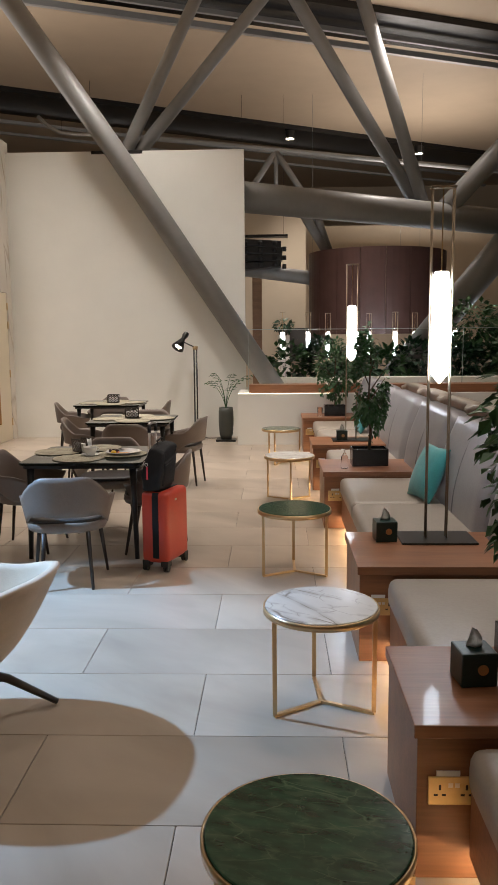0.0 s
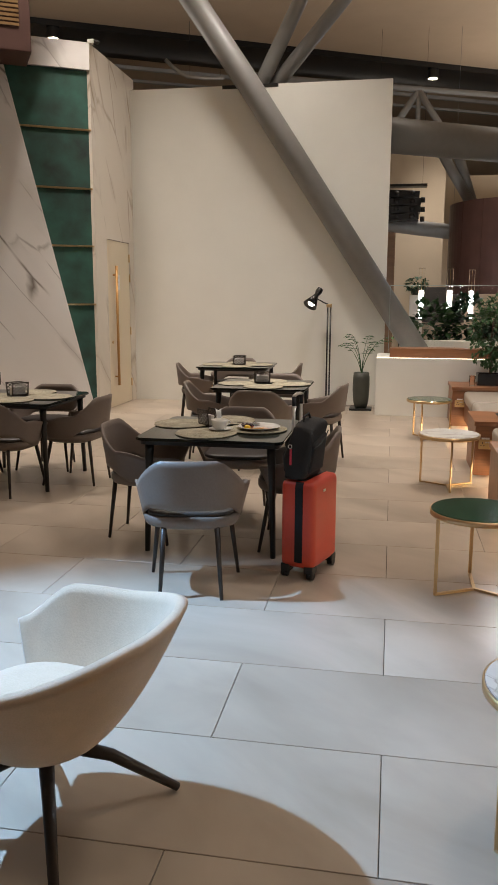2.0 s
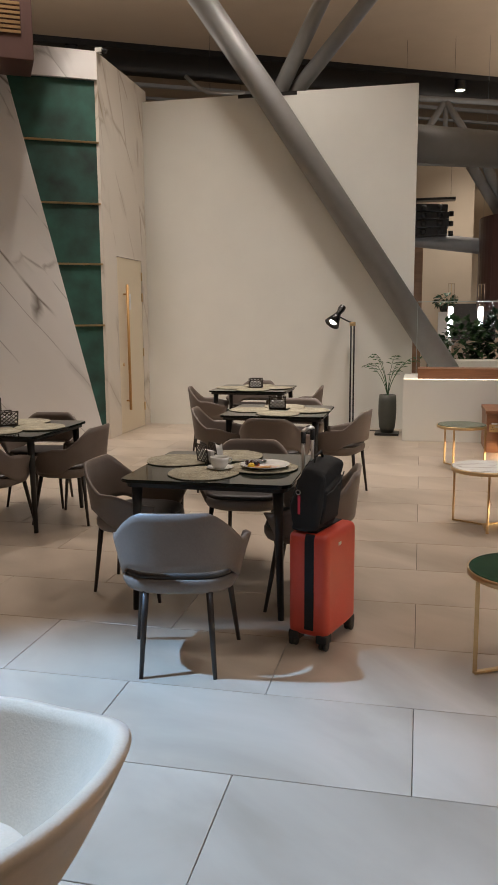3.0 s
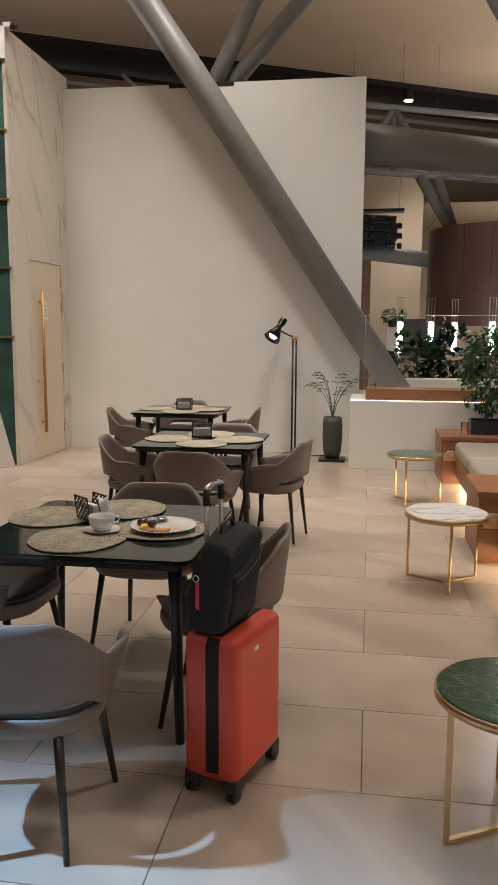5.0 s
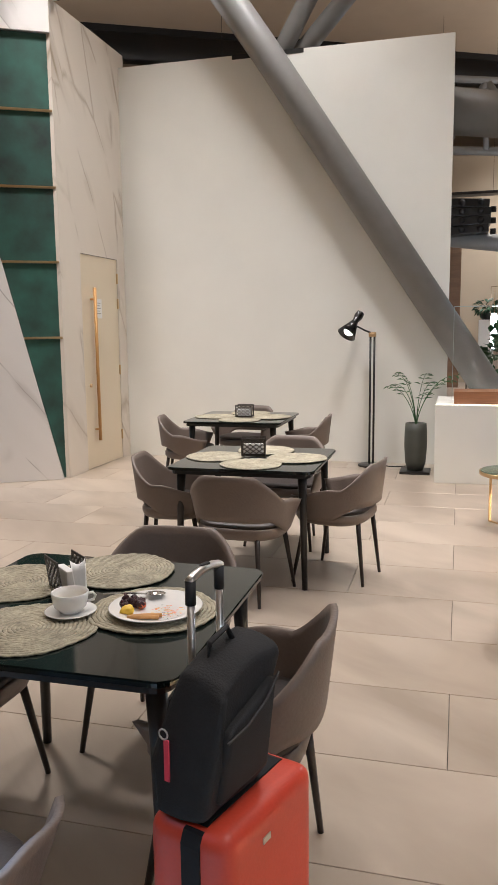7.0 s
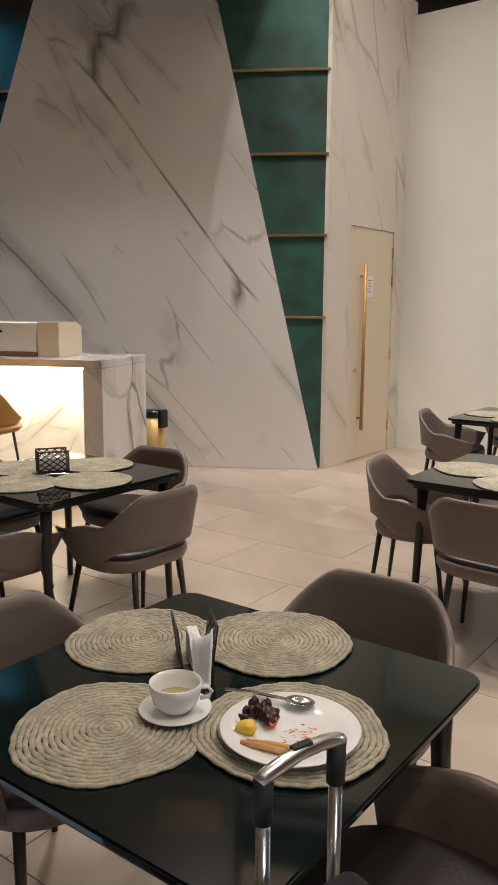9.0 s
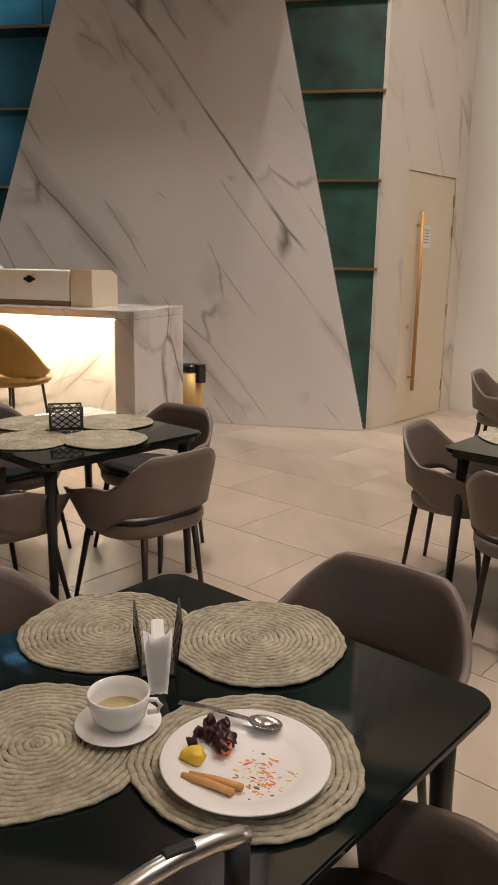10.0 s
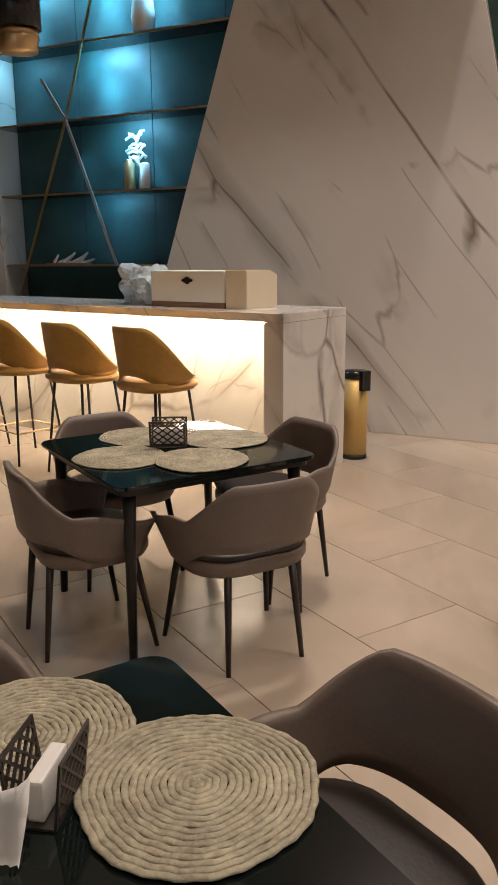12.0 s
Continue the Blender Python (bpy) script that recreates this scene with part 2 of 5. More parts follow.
M_PAPER = plain("white_paper", (0.80, 0.79, 0.77), 0.8, 0, 20, 0.04, 0.05)
M_LEAF = plain("leaf", (0.035, 0.105, 0.03), 0.4, 0, 18, 0.45, 0.05)
M_LEAFD = plain("dark_leaf", (0.018, 0.065, 0.028), 0.4, 0, 18, 0.45, 0.05)
M_BARK = plain("bark", (0.09, 0.06, 0.04), 0.85, 0, 30, 0.3, 0.4)
M_SOIL = plain("soil", (0.03, 0.022, 0.016), 0.95, 0, 40, 0.4, 0.5)
M_POT = plain("grey_green_pot", (0.06, 0.062, 0.05), 0.55, 0, 10, 0.15, 0.05)
M_COPPER = plain("dark_copper_panel", (0.085, 0.042, 0.034), 0.42, 0.1, 3, 0.2, 0.02)
M_TUBE = glow("white_light_tube", (0.84, 0.92, 1.0), 46)
M_LEDW = glow("warm_led", (1.0, 0.76, 0.45), 34)
M_BARLED = glow("bar_led", (1.0, 0.87, 0.68), 62)
M_MARBLE_B = marble("bar_marble", (0.72, 0.68, 0.60), (0.38, 0.32, 0.25), 1.4, 0.16, (0, 0.9, 0), (0.35, 1, 1), 8.0, 0.05, 0.03, 0.12, 0.47)
M_LEDT = glow("faint_warm_led", (1.0, 0.85, 0.62), 3.0)
M_SPOON = plain("spoon_steel", (0.45, 0.44, 0.43), 0.18, 1.0, 60, 0.06, 0.0)
M_BULB = glow("warm_bulb", (1.0, 0.86, 0.66), 14)
M_DOWN = glow("downlight_lens", (1.0, 0.85, 0.6), 40)
M_GLASS = glass_mat("clear_glass")
M_EDGE = plain("glass_edge", (0.45, 0.52, 0.50), 0.15, 0, 20, 0.1, 0.0)
M_LEMON = plain("lemon_peel", (0.80, 0.52, 0.04), 0.4, 0, 60, 0.1, 0.1)
M_BERRY = plain("beet_pieces", (0.035, 0.006, 0.010), 0.3, 0, 40, 0.3, 0.1)
M_SALMON = plain("salmon", (0.75, 0.17, 0.05), 0.4, 0, 40, 0.2, 0.1)
M_BREAD = plain("bread_stick", (0.62, 0.33, 0.12), 0.7, 0, 50, 0.2, 0.2)
M_SOUP = plain("soup", (0.45, 0.36, 0.17), 0.25, 0, 20, 0.15, 0.05)
M_RIBBON = plain("pink_ribbon", (0.75, 0.06, 0.10), 0.7, 0, 30, 0.1, 0.05)
M_SOCKET = plain("brass_socket_plate", (0.62, 0.45, 0.22), 0.4, 0.7, 60, 0.06, 0.02)
M_BOXG = plain("dark_green_leather", (0.008, 0.03, 0.026), 0.35, 0, 60, 0.2, 0.08)
M_BAG = plain("clear_plastic_bag", (0.45, 0.55, 0.62), 0.15, 0, 20, 0.2, 0.4)

# ---- mesh helpers ----


def part(name, bm, material, parent=None, label="", smooth=False):
    me = bpy.data.meshes.new(name)
    bmesh.ops.recalc_face_normals(bm, faces=bm.faces[:])
    bm.to_mesh(me)
    bm.free()
    me.materials.append(material)
    if smooth:
        for f in me.polygons:
            f.use_smooth = True
    ob = new(name, me)
    if parent:
        ob.parent = parent
    if label:
        ob["label"] = label
    return ob


def thing(name, m, label, category, group="", kind=""):
    ob = new(name)
    ob.empty_display_size = 0.1
    ob.matrix_basis = m
    return tagged(ob, label, category, group, kind)


def box(x0, x1, y0, y1, z0, z1, bevel=0.0, seg=2, bm=None):
    b = bmesh.new()
    r = bmesh.ops.create_cube(b, size=1)
    for v in r["verts"]:
        v.co = Vector(((x0 + x1) / 2 + v.co.x * (x1 - x0), (y0 + y1) / 2 + v.co.y * (y1 - y0), (z0 + z1) / 2 + v.co.z * (z1 - z0)))
    if bevel:
        bmesh.ops.bevel(b, geom=b.edges[:], offset=bevel, segments=seg, affect="EDGES", profile=0.6)
    return b if bm is None else merge(bm, b)


def merge(a, b):
    me = bpy.data.meshes.new("tmp")
    b.to_mesh(me)
    b.free()
    a.from_mesh(me)
    bpy.data.meshes.remove(me)
    return a


def moved(bm, m):
    bmesh.ops.transform(bm, matrix=m, verts=bm.verts[:])
    return bm


def tube(points, r, n=10, r2=None, bm=None, flat=None):
    """A round (or, with flat=(w, h), rectangular) bar along a line of points."""
    b = bmesh.new()
    pts = [Vector(p) for p in points]
    rings = []
    for i, p in enumerate(pts):
        d = (pts[min(i + 1, len(pts) - 1)] - pts[max(i - 1, 0)]).normalized()
        up = Vector((0, 0, 1)) if abs(d.z) < 0.95 else Vector((0, 1, 0))
        s = d.cross(up).normalized()
        u = s.cross(d).normalized()
        rr = r if r2 is None else r + (r2 - r) * i / (len(pts) - 1)
        ring = []
        for k in range(n):
            a = 2 * math.pi * (k + 0.5) / n
            if flat:
                q = p + s * (flat[0] / 2) * (1 if math.cos(a) > 0 else -1) + u * (flat[1] / 2) * (1 if math.sin(a) > 0 else -1)
            else:
                q = p + s * rr * math.cos(a) + u * rr * math.sin(a)
            ring.append(b.verts.new(q))
        rings.append(ring)
    for a, c in zip(rings, rings[1:]):
        for k in range(n):
            b.faces.new((a[k], a[(k + 1) % n], c[(k + 1) % n], c[k]))
    b.faces.new(rings[0][::-1])
    b.faces.new(rings[-1])
    return b if bm is None else merge(bm, b)


def lathe(profile, n=32, bm=None, cap=True):
    """Turns (radius, height) pairs round the z axis."""
    b = bmesh.new()
    rings = [[b.verts.new((r * math.cos(2 * math.pi * k / n), r * math.sin(2 * math.pi * k / n), z)) for k in range(n)] for r, z in profile]
    for a, c in zip(rings, rings[1:]):
        for k in range(n):
            b.faces.new((a[k], a[(k + 1) % n], c[(k + 1) % n], c[k]))
    if cap:
        b.faces.new(rings[0][::-1])
        b.faces.new(rings[-1])
    return b if bm is None else merge(bm, b)


def plate(outline, z0, z1, bevel=0.0):
    """A flat slab of any outline (x, y pairs)."""
    b = bmesh.new()
    f = b.faces.new([b.verts.new((x, y, z0)) for x, y in outline])
    r = bmesh.ops.extrude_face_region(b, geom=[f])
    for v in r["geom"]:
        if isinstance(v, bmesh.types.BMVert):
            v.co.z = z1
    if bevel:
        rim = [e for e in b.edges if abs(e.verts[0].co.z - e.verts[1].co.z) < 1e-6]
        bmesh.ops.bevel(b, geom=rim, offset=bevel, segments=2, affect="EDGES")
    return b


def rounded(w, d, r, n=6):
    """Outline of a rectangle with rounded corners, centred."""
    out = []
    for cx, cy, a0 in ((w / 2 - r, d / 2 - r, 0), (-w / 2 + r, d / 2 - r, 90), (-w / 2 + r, -d / 2 + r, 180), (w / 2 - r, -d / 2 + r, 270)):
        for k in range(n + 1):
            a = radians(a0 + 90 * k / n)
            out.append((cx + r * math.cos(a), cy + r * math.sin(a)))
    return out


def shell(fn, nu, nv, thick):
    """A thick curved sheet: fn(u, v) gives (outer point, inward direction)."""
    b = bmesh.new()
    out, inn = [], []
    for i in range(nu + 1):
        ro, ri = [], []
        for j in range(nv + 1):
            p, d = fn(i / nu, j / nv)
            ro.append(b.verts.new(p))
            ri.append(b.verts.new(p + d * thick))
        out.append(ro)
        inn.append(ri)
    for i in range(nu):
        for j in range(nv):
            b.faces.new((out[i][j], out[i + 1][j], out[i + 1][j + 1], out[i][j + 1]))
            b.faces.new((inn[i][j], inn[i][j + 1], inn[i + 1][j + 1], inn[i + 1][j]))
    for i in range(nu):
        b.faces.new((out[i][nv], out[i + 1][nv], inn[i + 1][nv], inn[i][nv]))
        b.faces.new((out[i][0], inn[i][0], inn[i + 1][0], out[i + 1][0]))
    for j in range(nv):
        b.faces.new((out[0][j], out[0][j + 1], inn[0][j + 1], inn[0][j]))
        b.faces.new((out[nu][j], inn[nu][j], inn[nu][j + 1], out[nu][j + 1]))
    return b


def wall(name, bm, material, label="", category="wall"):
    return tagged(part(name, bm, material), label, category, "", "structure")


def smoothstep(a, b, x):
    t = max(0.0, min(1.0, (x - a) / (b - a)))
    return t * t * (3 - 2 * t)

# ---- setting ----
wall("floor", box(-14, 12, -5, 38, -0.2, -0.008), M_GROUT, "dark grout bed under pale stone tiles", "floor")
wall("wall_north", box(-4.345, -0.43, 13.15, 13.3, 0, 4.69), M_WHITE, "tall plain white painted partition wall")
wall("ceiling", box(-14, 12, -5, 38, 8.6, 8.8), M_TAN, "smooth tan hall ceiling", "ceiling")
wall("wall_far", box(-14, 12, 37.5, 37.8, -0.008, 8.6), M_CREAM, "far cream hall wall")
wall("wall_west", box(-14, -13.7, -5, 37.5, -0.008, 8.6), M_CREAM, "cream hall side wall")
wall("wall_east", box(11.7, 12, -5, 37.5, -0.008, 8.6), M_SHADE, "dark hall side wall")
wall("wall_south", box(-13.7, 11.7, -5, -4.7, -0.008, 8.6), M_CREAM, "cream hall end wall")

# marble-clad block: front at 31 degrees, side with the door
FRONT = pose(-4.345, 11.51, 0, 0, 0, 31)


def front_slab(name, outline, y0, y1, material, label, bevel=0.0):
    b = bmesh.new()
    lo = [b.verts.new((u, y0, z)) for u, z in outline]
    hi = [b.verts.new((u, y1, z)) for u, z in outline]
    n = len(outline)
    b.faces.new(lo)
    b.faces.new(hi[::-1])
    for i in range(n):
        b.faces.new((lo[i], hi[i], hi[(i + 1) % n], lo[(i + 1) % n]))
    if bevel:
        bmesh.ops.recalc_face_normals(b, faces=b.faces[:])
        bmesh.ops.bevel(b, geom=b.edges[:], offset=bevel, segments=1, affect="EDGES")
    ob = tagged(part(name, b, material), label, "wall", "", "structure")
    ob.matrix_basis = FRONT
    return ob


TOP = 4.87
front_slab("wall_marble_panel", [(-0.052, 0), (-0.05 - 0.23 * TOP, TOP), (-4.33 + 0.343 * TOP, TOP), (-4.33, 0)], -0.04, 0.25, M_MARBLE, "white marble panel with brown veins, slanted edges", 0.004)
front_slab("wall_marble_cap", [(0, 4.535), (0, TOP), (-1.165, TOP), (-1.09, 4.535)], -0.005, 0.25, M_MARBLE, "white marble cap above green panels")
front_slab("wall_block_backing", [(-0.003, 0), (-0.003, TOP), (-8.6, TOP), (-8.6, 0)], 0.62, 0.8, M_SHADE, "dark wall behind the display shelves")
front_slab("wall_pillar", [(-5.95, 0), (-5.95, TOP), (-6.6, TOP), (-6.6, 0)], -0.04, 0.62, M_MARBLE, "white marble pillar beside the shelves")
for k, (z0, z1) in enumerate(((0.0, 1.51), (1.51, 2.29), (2.29, 3.04), (3.04, 3.79), (3.79, 4.535))):
    a, b_ = z0 + 0.006, z1 - 0.006
    front_slab("wall_green_panel", [(-0.004, a), (-0.004, b_), (-0.047 - 0.23 * b_, b_), (-0.047 - 0.23 * a, a)], 0.03, 0.25, M_GREEN, "mottled dark green suede wall panel", 0.004)
    if z1 < 4.5:
        ob = front_slab("trim_brass", [(-0.004, z1 - 0.012), (-0.004, z1 + 0.012), (-0.05 - 0.23 * z1, z1 + 0.012), (-0.05 - 0.23 * z1, z1 - 0.012)], 0.012, 0.03, M_ROSE, "thin brass strip between green panels")
SX = -4.345
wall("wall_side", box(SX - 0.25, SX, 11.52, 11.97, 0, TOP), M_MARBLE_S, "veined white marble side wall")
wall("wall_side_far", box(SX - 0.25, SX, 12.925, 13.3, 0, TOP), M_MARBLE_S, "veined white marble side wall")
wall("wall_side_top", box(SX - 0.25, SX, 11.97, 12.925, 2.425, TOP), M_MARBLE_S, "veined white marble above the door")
wall("wall_block_roof", box(-9.0, SX - 0.26, 13.0, 13.3, 0, TOP), M_SHADE, "dark wall behind the marble block")

door = thing("door_1", pose(SX, 12.45, 0), "closed cream door with a long brass pull", "door", "", "structure")
part("leaf", box(-0.065, -0.008, -0.475, 0.472, 0.006, 2.422, 0.002), M_CREAMDOOR, door)
hb = tube([(0.05, -0.25, 0.32), (0.05, -0.25, 2.06)], 0.019, 12)
tube([(-0.025, -0.25, 0.45), (0.05, -0.25, 0.45)], 0.012, 8, bm=hb)
tube([(-0.025, -0.25, 1.93), (0.05, -0.25, 1.93)], 0.012, 8, bm=hb)
part("pull_handle", hb, M_PULL, door, "long brass pull handle", True)
for hz in (0.3, 1.1, 1.9, 2.2):
    part("hinge", tube([(0.0, 0.462, hz - 0.06), (0.0, 0.462, hz + 0.06)], 0.012, 8), M_ROSE, door)
part("lock", tube([(-0.025, -0.33, 0.96), (0.008, -0.33, 0.96)], 0.022, 14), M_GOLD, door, "round brass lock", True)
sg = part("notice", box(-0.0078, -0.0065, -0.13, 0.03, 1.72, 1.94), M_PAPER, door, "small white paper notice")
for k in range(5):
    part("text_bar", box(-0.0063, -0.0055, -0.10, 0.0 - 0.02 * (k % 2), 1.77 + k * 0.03, 1.778 + k * 0.03), M_STEEL, sg)

# planter wall with wooden top and glass screen
wall("wall_planter", box(-0.52, 6.5, 12.05, 13.1, 0, 0.8, 0.006), M_WHITE, "low white planter wall")
wall("trim_planter_top", box(-0.34, 6.5, 12.13, 12.5, 0.803, 0.93, 0.004), M_WOOD, "reddish wooden top of the planter wall", "trim")
wall("trim_led", box(-0.51, 1.0, 12.06, 12.07, 0.8005, 0.806), M_LEDT, "warm light strip along the planter edge", "trim")
gl = thing("glass_screen", pose(0, 12.55, 0), "clear glass balustrade standing on wooden planter top", "glass screen")
for k in range(4):
    g = part("pane", box(-0.36 + k * 1.7, 1.33 + k * 1.7, -0.006, 0.006, 0.803, 1.78), M_GLASS, gl)
    g.visible_shadow = False
    part("polished_edge", box(-0.36 + k * 1.7, 1.33 + k * 1.7, -0.0065, 0.0065, 1.7805, 1.79), M_EDGE, g)
    part("polished_edge", box(-0.366 + k * 1.7, -0.3605 + k * 1.7, -0.0065, 0.0065, 0.803, 1.79), M_EDGE, g)

# ---- roof steel ----


def steel(name, pts, r, label):
    return tagged(part(name, tube(pts, r, 24), M_STEEL, smooth=True), label, "steel tube", "", "structure")


steel("steel_column", [(0.07, 12.93, 0.82), (-2.51, 12.93, 4.68), (-5.25, 12.75, 8.6)], 0.17, "thick leaning grey painted steel tube")
# Wall is left uncut; this black strip paints in the dark gap of its notch.
wall("wall_notch_dark", box(-2.92, -2.08, 13.146, 13.304, 4.645, 4.696), M_BLACK, "black strip imitating the dark notch where the steel tube meets the wall top", "trim")
steel("steel_beam", [(-0.75, 13.62, 4.05), (7.5, 18.5, 4.0)], 0.26, "thick grey horizontal steel tube")
steel("steel_strut_a", [(-2.4, 13.2, 4.6), (-1.05, 15.5, 8.6)], 0.11, "grey steel strut")
steel("steel_strut_b", [(-2.3, 13.45, 4.6), (0.45, 15.5, 8.6)], 0.11, "grey steel strut")
steel("steel_strut_c", [(3.0, 16.1, 4.1), (0.05, 15.5, 8.6)], 0.13, "grey steel strut")
steel("steel_strut_d", [(3.05, 16.0, 4.1), (1.5, 15.5, 8.6)], 0.13, "grey steel strut")
steel("steel_strut_e", [(3.5, 16.1, 4.2), (6.6, 17.5, 7.4)], 0.2, "grey steel strut")
steel("steel_column_far", [(6.0, 17.0, 4.9), (2.6, 16.6, 0.8)], 0.3, "thick leaning grey steel tube")
steel("truss_chord_low", [(-3.5, 21.0, 5.4), (8.5, 26.3, 5.35)], 0.09, "grey steel lower truss chord")
steel("steel_strut_f", [(0.78, 22.9, 5.36), (1.64, 23.4, 4.1)], 0.13, "grey steel strut")
steel("steel_strut_g", [(1.2, 23.1, 5.36), (1.7, 23.5, 4.1)], 0.13, "grey steel strut")
steel("truss_leg", [(0.1, 22.5, 6.77), (-0.42, 22.5, 6.0), (-0.82, 22.5, 5.4)], 0.085, "thin grey steel truss leg above the beam")
steel("truss_leg", [(0.14, 22.5, 6.77), (0.76, 22.5, 5.85), (1.06, 22.6, 5.4)], 0.085, "thin grey steel truss leg above the beam")
steel("truss_leg", [(0.12, 22.5, 6.77), (0.14, 22.5, 5.4)], 0.06, "thin grey steel truss leg above the beam")
steel("truss_chord", [(-3.5, 20.9, 6.85), (8.5, 26.2, 6.8)], 0.07, "thin grey steel truss chord above the beam")
steel("steel_pipe", [(-1.8, 24.0, 3.85), (1.3, 23.6, 3.4)], 0.2, "grey steel pipe")


def beam(name, a, c, z0, z1, w, material, label):
    d = Vector((c[0] - a[0], c[1] - a[1], 0))
    ang = math.degrees(math.atan2(d.y, d.x))
    ob = wall(name, box(0, d.length, -w / 2, w / 2, z0, z1), material, label, "beam")
    ob.matrix_basis = pose(a[0], a[1], 0, 0, 0, ang)
    return ob


beam("beam_a", (-13.4, 20.2), (11.5, 33.9), 8.45, 8.6, 2.2, M_DARK, "black service channel in the ceiling")
beam("beam_b", (-13.4, 11.95), (11.5, 22.2), 8.45, 8.6, 1.5, M_DARK, "black service channel in the ceiling")
beam("trim_rail_a", (-13.4, 21.55), (9.0, 33.9), 8.2, 8.3, 0.12, M_RAILST, "pale metal rail along the ceiling channel")
beam("trim_rail_a_low", (-13.4, 21.9), (9.0, 34.3), 7.95, 8.02, 0.12, M_STEEL, "grey metal rail along the ceiling channel")
beam("trim_rail_b", (-13.4, 12.65), (11.5, 22.9), 8.2, 8.32, 0.12, M_RAILST, "pale metal rail along the ceiling channel")
beam("trim_rail_b_low", (-13.4, 12.0), (11.5, 22.2), 8.25, 8.35, 0.08, M_STEEL, "grey metal rail along the ceiling channel")
for x, y in ((0.62, 26.9), (-9.2, 21.5), (5.3, 29.3)):
    dl = thing("downlight", pose(x, y, 8.2), "small bright round ceiling downlight", "ceiling light", "ceiling downlights")
    part("can", lathe([(0.16, 0.25), (0.16, 0.0), (0.13, 0.0), (0.13, 0.03), (0.01, 0.03), (0.01, 0.25)], 20), M_BLACK, dl)
    part("lens", lathe([(0.01, -0.005), (0.128, -0.005), (0.128, 0.028), (0.01, 0.028)], 20), M_DOWN, dl, "glowing warm lens")
cp = thing("ceiling_pipe", pose(0, 0, 0), "bent white pipe behind the partition wall top", "pipe")
part("pipe", tube([(-6.4, 22.2, 7.75), (-6.2, 22.15, 7.56), (-6.0, 22.1, 7.40), (-5.75, 22, 7.26), (-5.3, 22, 7.2), (-4.8, 22, 7.19)], 0.05, 10), M_RAILST, cp, "", True)
for x in (-5.7, -4.9):
    part("hanger", tube([(x, 22, 7.2), (x, 22, 8.6)], 0.005, 6), M_BLACK, cp)
canopy = wall("canopy", box(-4.6, -0.80, -0.7, -0.06, 4.48, 6.3, 0.01), M_COPPER, "brown clad canopy above the bar front", "canopy")
canopy.matrix_basis = FRONT
for k in range(7):
    sl = part("slat", box(-1.6, -0.93, -0.712, -0.702, 4.75 + k * 0.05, 4.78 + k * 0.05), M_ROSE, canopy)
cctv = thing("security_camera", pose(-4.33, 11.6, 4.88), "small white dome security camera on marble wall", "camera")
part("mount", box(-0.05, 0.04, -0.05, 0.05, -0.005, 0.05, 0.01), M_WHITE, cctv)
part("dome", lathe([(0.01, -0.05), (0.04, -0.035), (0.05, 0.0), (0.01, 0.0)], 16), M_BLACKP, cctv, "black dome", True).location = (0.05, 0.0, 0.03)

# ---- distance behind the glass ----
drum = thing("hanging_drum", pose(3.1, 23.6, 0), "large dark copper-brown curved panel drum hanging in the hall", "drum")
for k in range(12):
    a0, a1 = radians(150 + k * 20), radians(150 + k * 20 + 19.6)
    bmk = bmesh.new()
    ring = []
    for q in range(5):
        a = a0 + (a1 - a0) * q / 4
        ring.append([bmk.verts.new((r * math.cos(a), r * math.sin(a), z)) for r, z in ((2.0, 1.75), (2.0, 4.1), (1.95, 4.1), (1.95, 1.75))])
    for a, c in zip(ring, ring[1:]):
        for q in range(4):
            bmk.faces.new((a[q], a[(q + 1) % 4], c[(q + 1) % 4], c[q]))
    bmk.faces.new(ring[0])
    bmk.faces.new(ring[-1][::-1])
    part("panel", bmk, M_COPPER, drum)
for a in (60, 180, 300):
    part("hanger", tube([(1.9 * math.cos(radians(a)), 1.9 * math.sin(radians(a)), 4.05), (1.9 * math.cos(radians(a)), 1.9 * math.sin(radians(a)), 8.6)], 0.004, 8), M_STEEL, drum)
spk = thing("loudspeaker_array", pose(-0.15, 23.5, 0), "black loudspeaker cluster hung from a frame", "loudspeaker")
for k in range(4):
    cab = part("cabinet", moved(box(-0.9, 0.42, -0.3, 0.3, -0.1, 0.09, 0.02), pose(0.05 * math.sin(k), 0, 3.8 + k * 0.2, 0, -4 + 2.5 * k, 0)), M_BLACK, spk)
    for q in range(3):
        part("horn", moved(lathe([(0.01, 0.03), (0.07, 0.0), (0.075, 0.012), (0.03, 0.05), (0.01, 0.05)], 14), pose(-0.6 + 0.42 * q, -0.315, 3.8 + k * 0.2, 90)), M_RUBBER, cab, "", True)
for q in range(3):
    part("bracket", moved(lathe([(0.01, 0), (0.07, 0), (0.07, 0.12), (0.01, 0.12)], 12), pose(0.46, -0.1, 3.75 + q * 0.25, 0, 90)), M_BLACK, spk, "", True)
part("frame", box(-0.9, 0.62, -0.2, 0.2, 4.6, 4.66), M_BLACK, spk)
for x in (-0.7, 0.5):
    part("cable", tube([(x, 0, 4.62), (x, 0, 8.6)], 0.004, 6), M_BLACK, spk)
wall("wall_hall_panel", box(-3.0, 1.15, 27, 27.2, 0, 6.2), M_CREAM, "cream partition across the hall")
wall("wall_hall_panel_low", box(1.15, 9.5, 28.5, 28.7, 0, 5.6), M_CREAM, "cream partition across the hall")
wall("door_far_frame", box(-0.62, -0.32, 25.0, 25.1, 0, 4.0), M_WOODL, "tall orange-brown wooden panel", "panel")
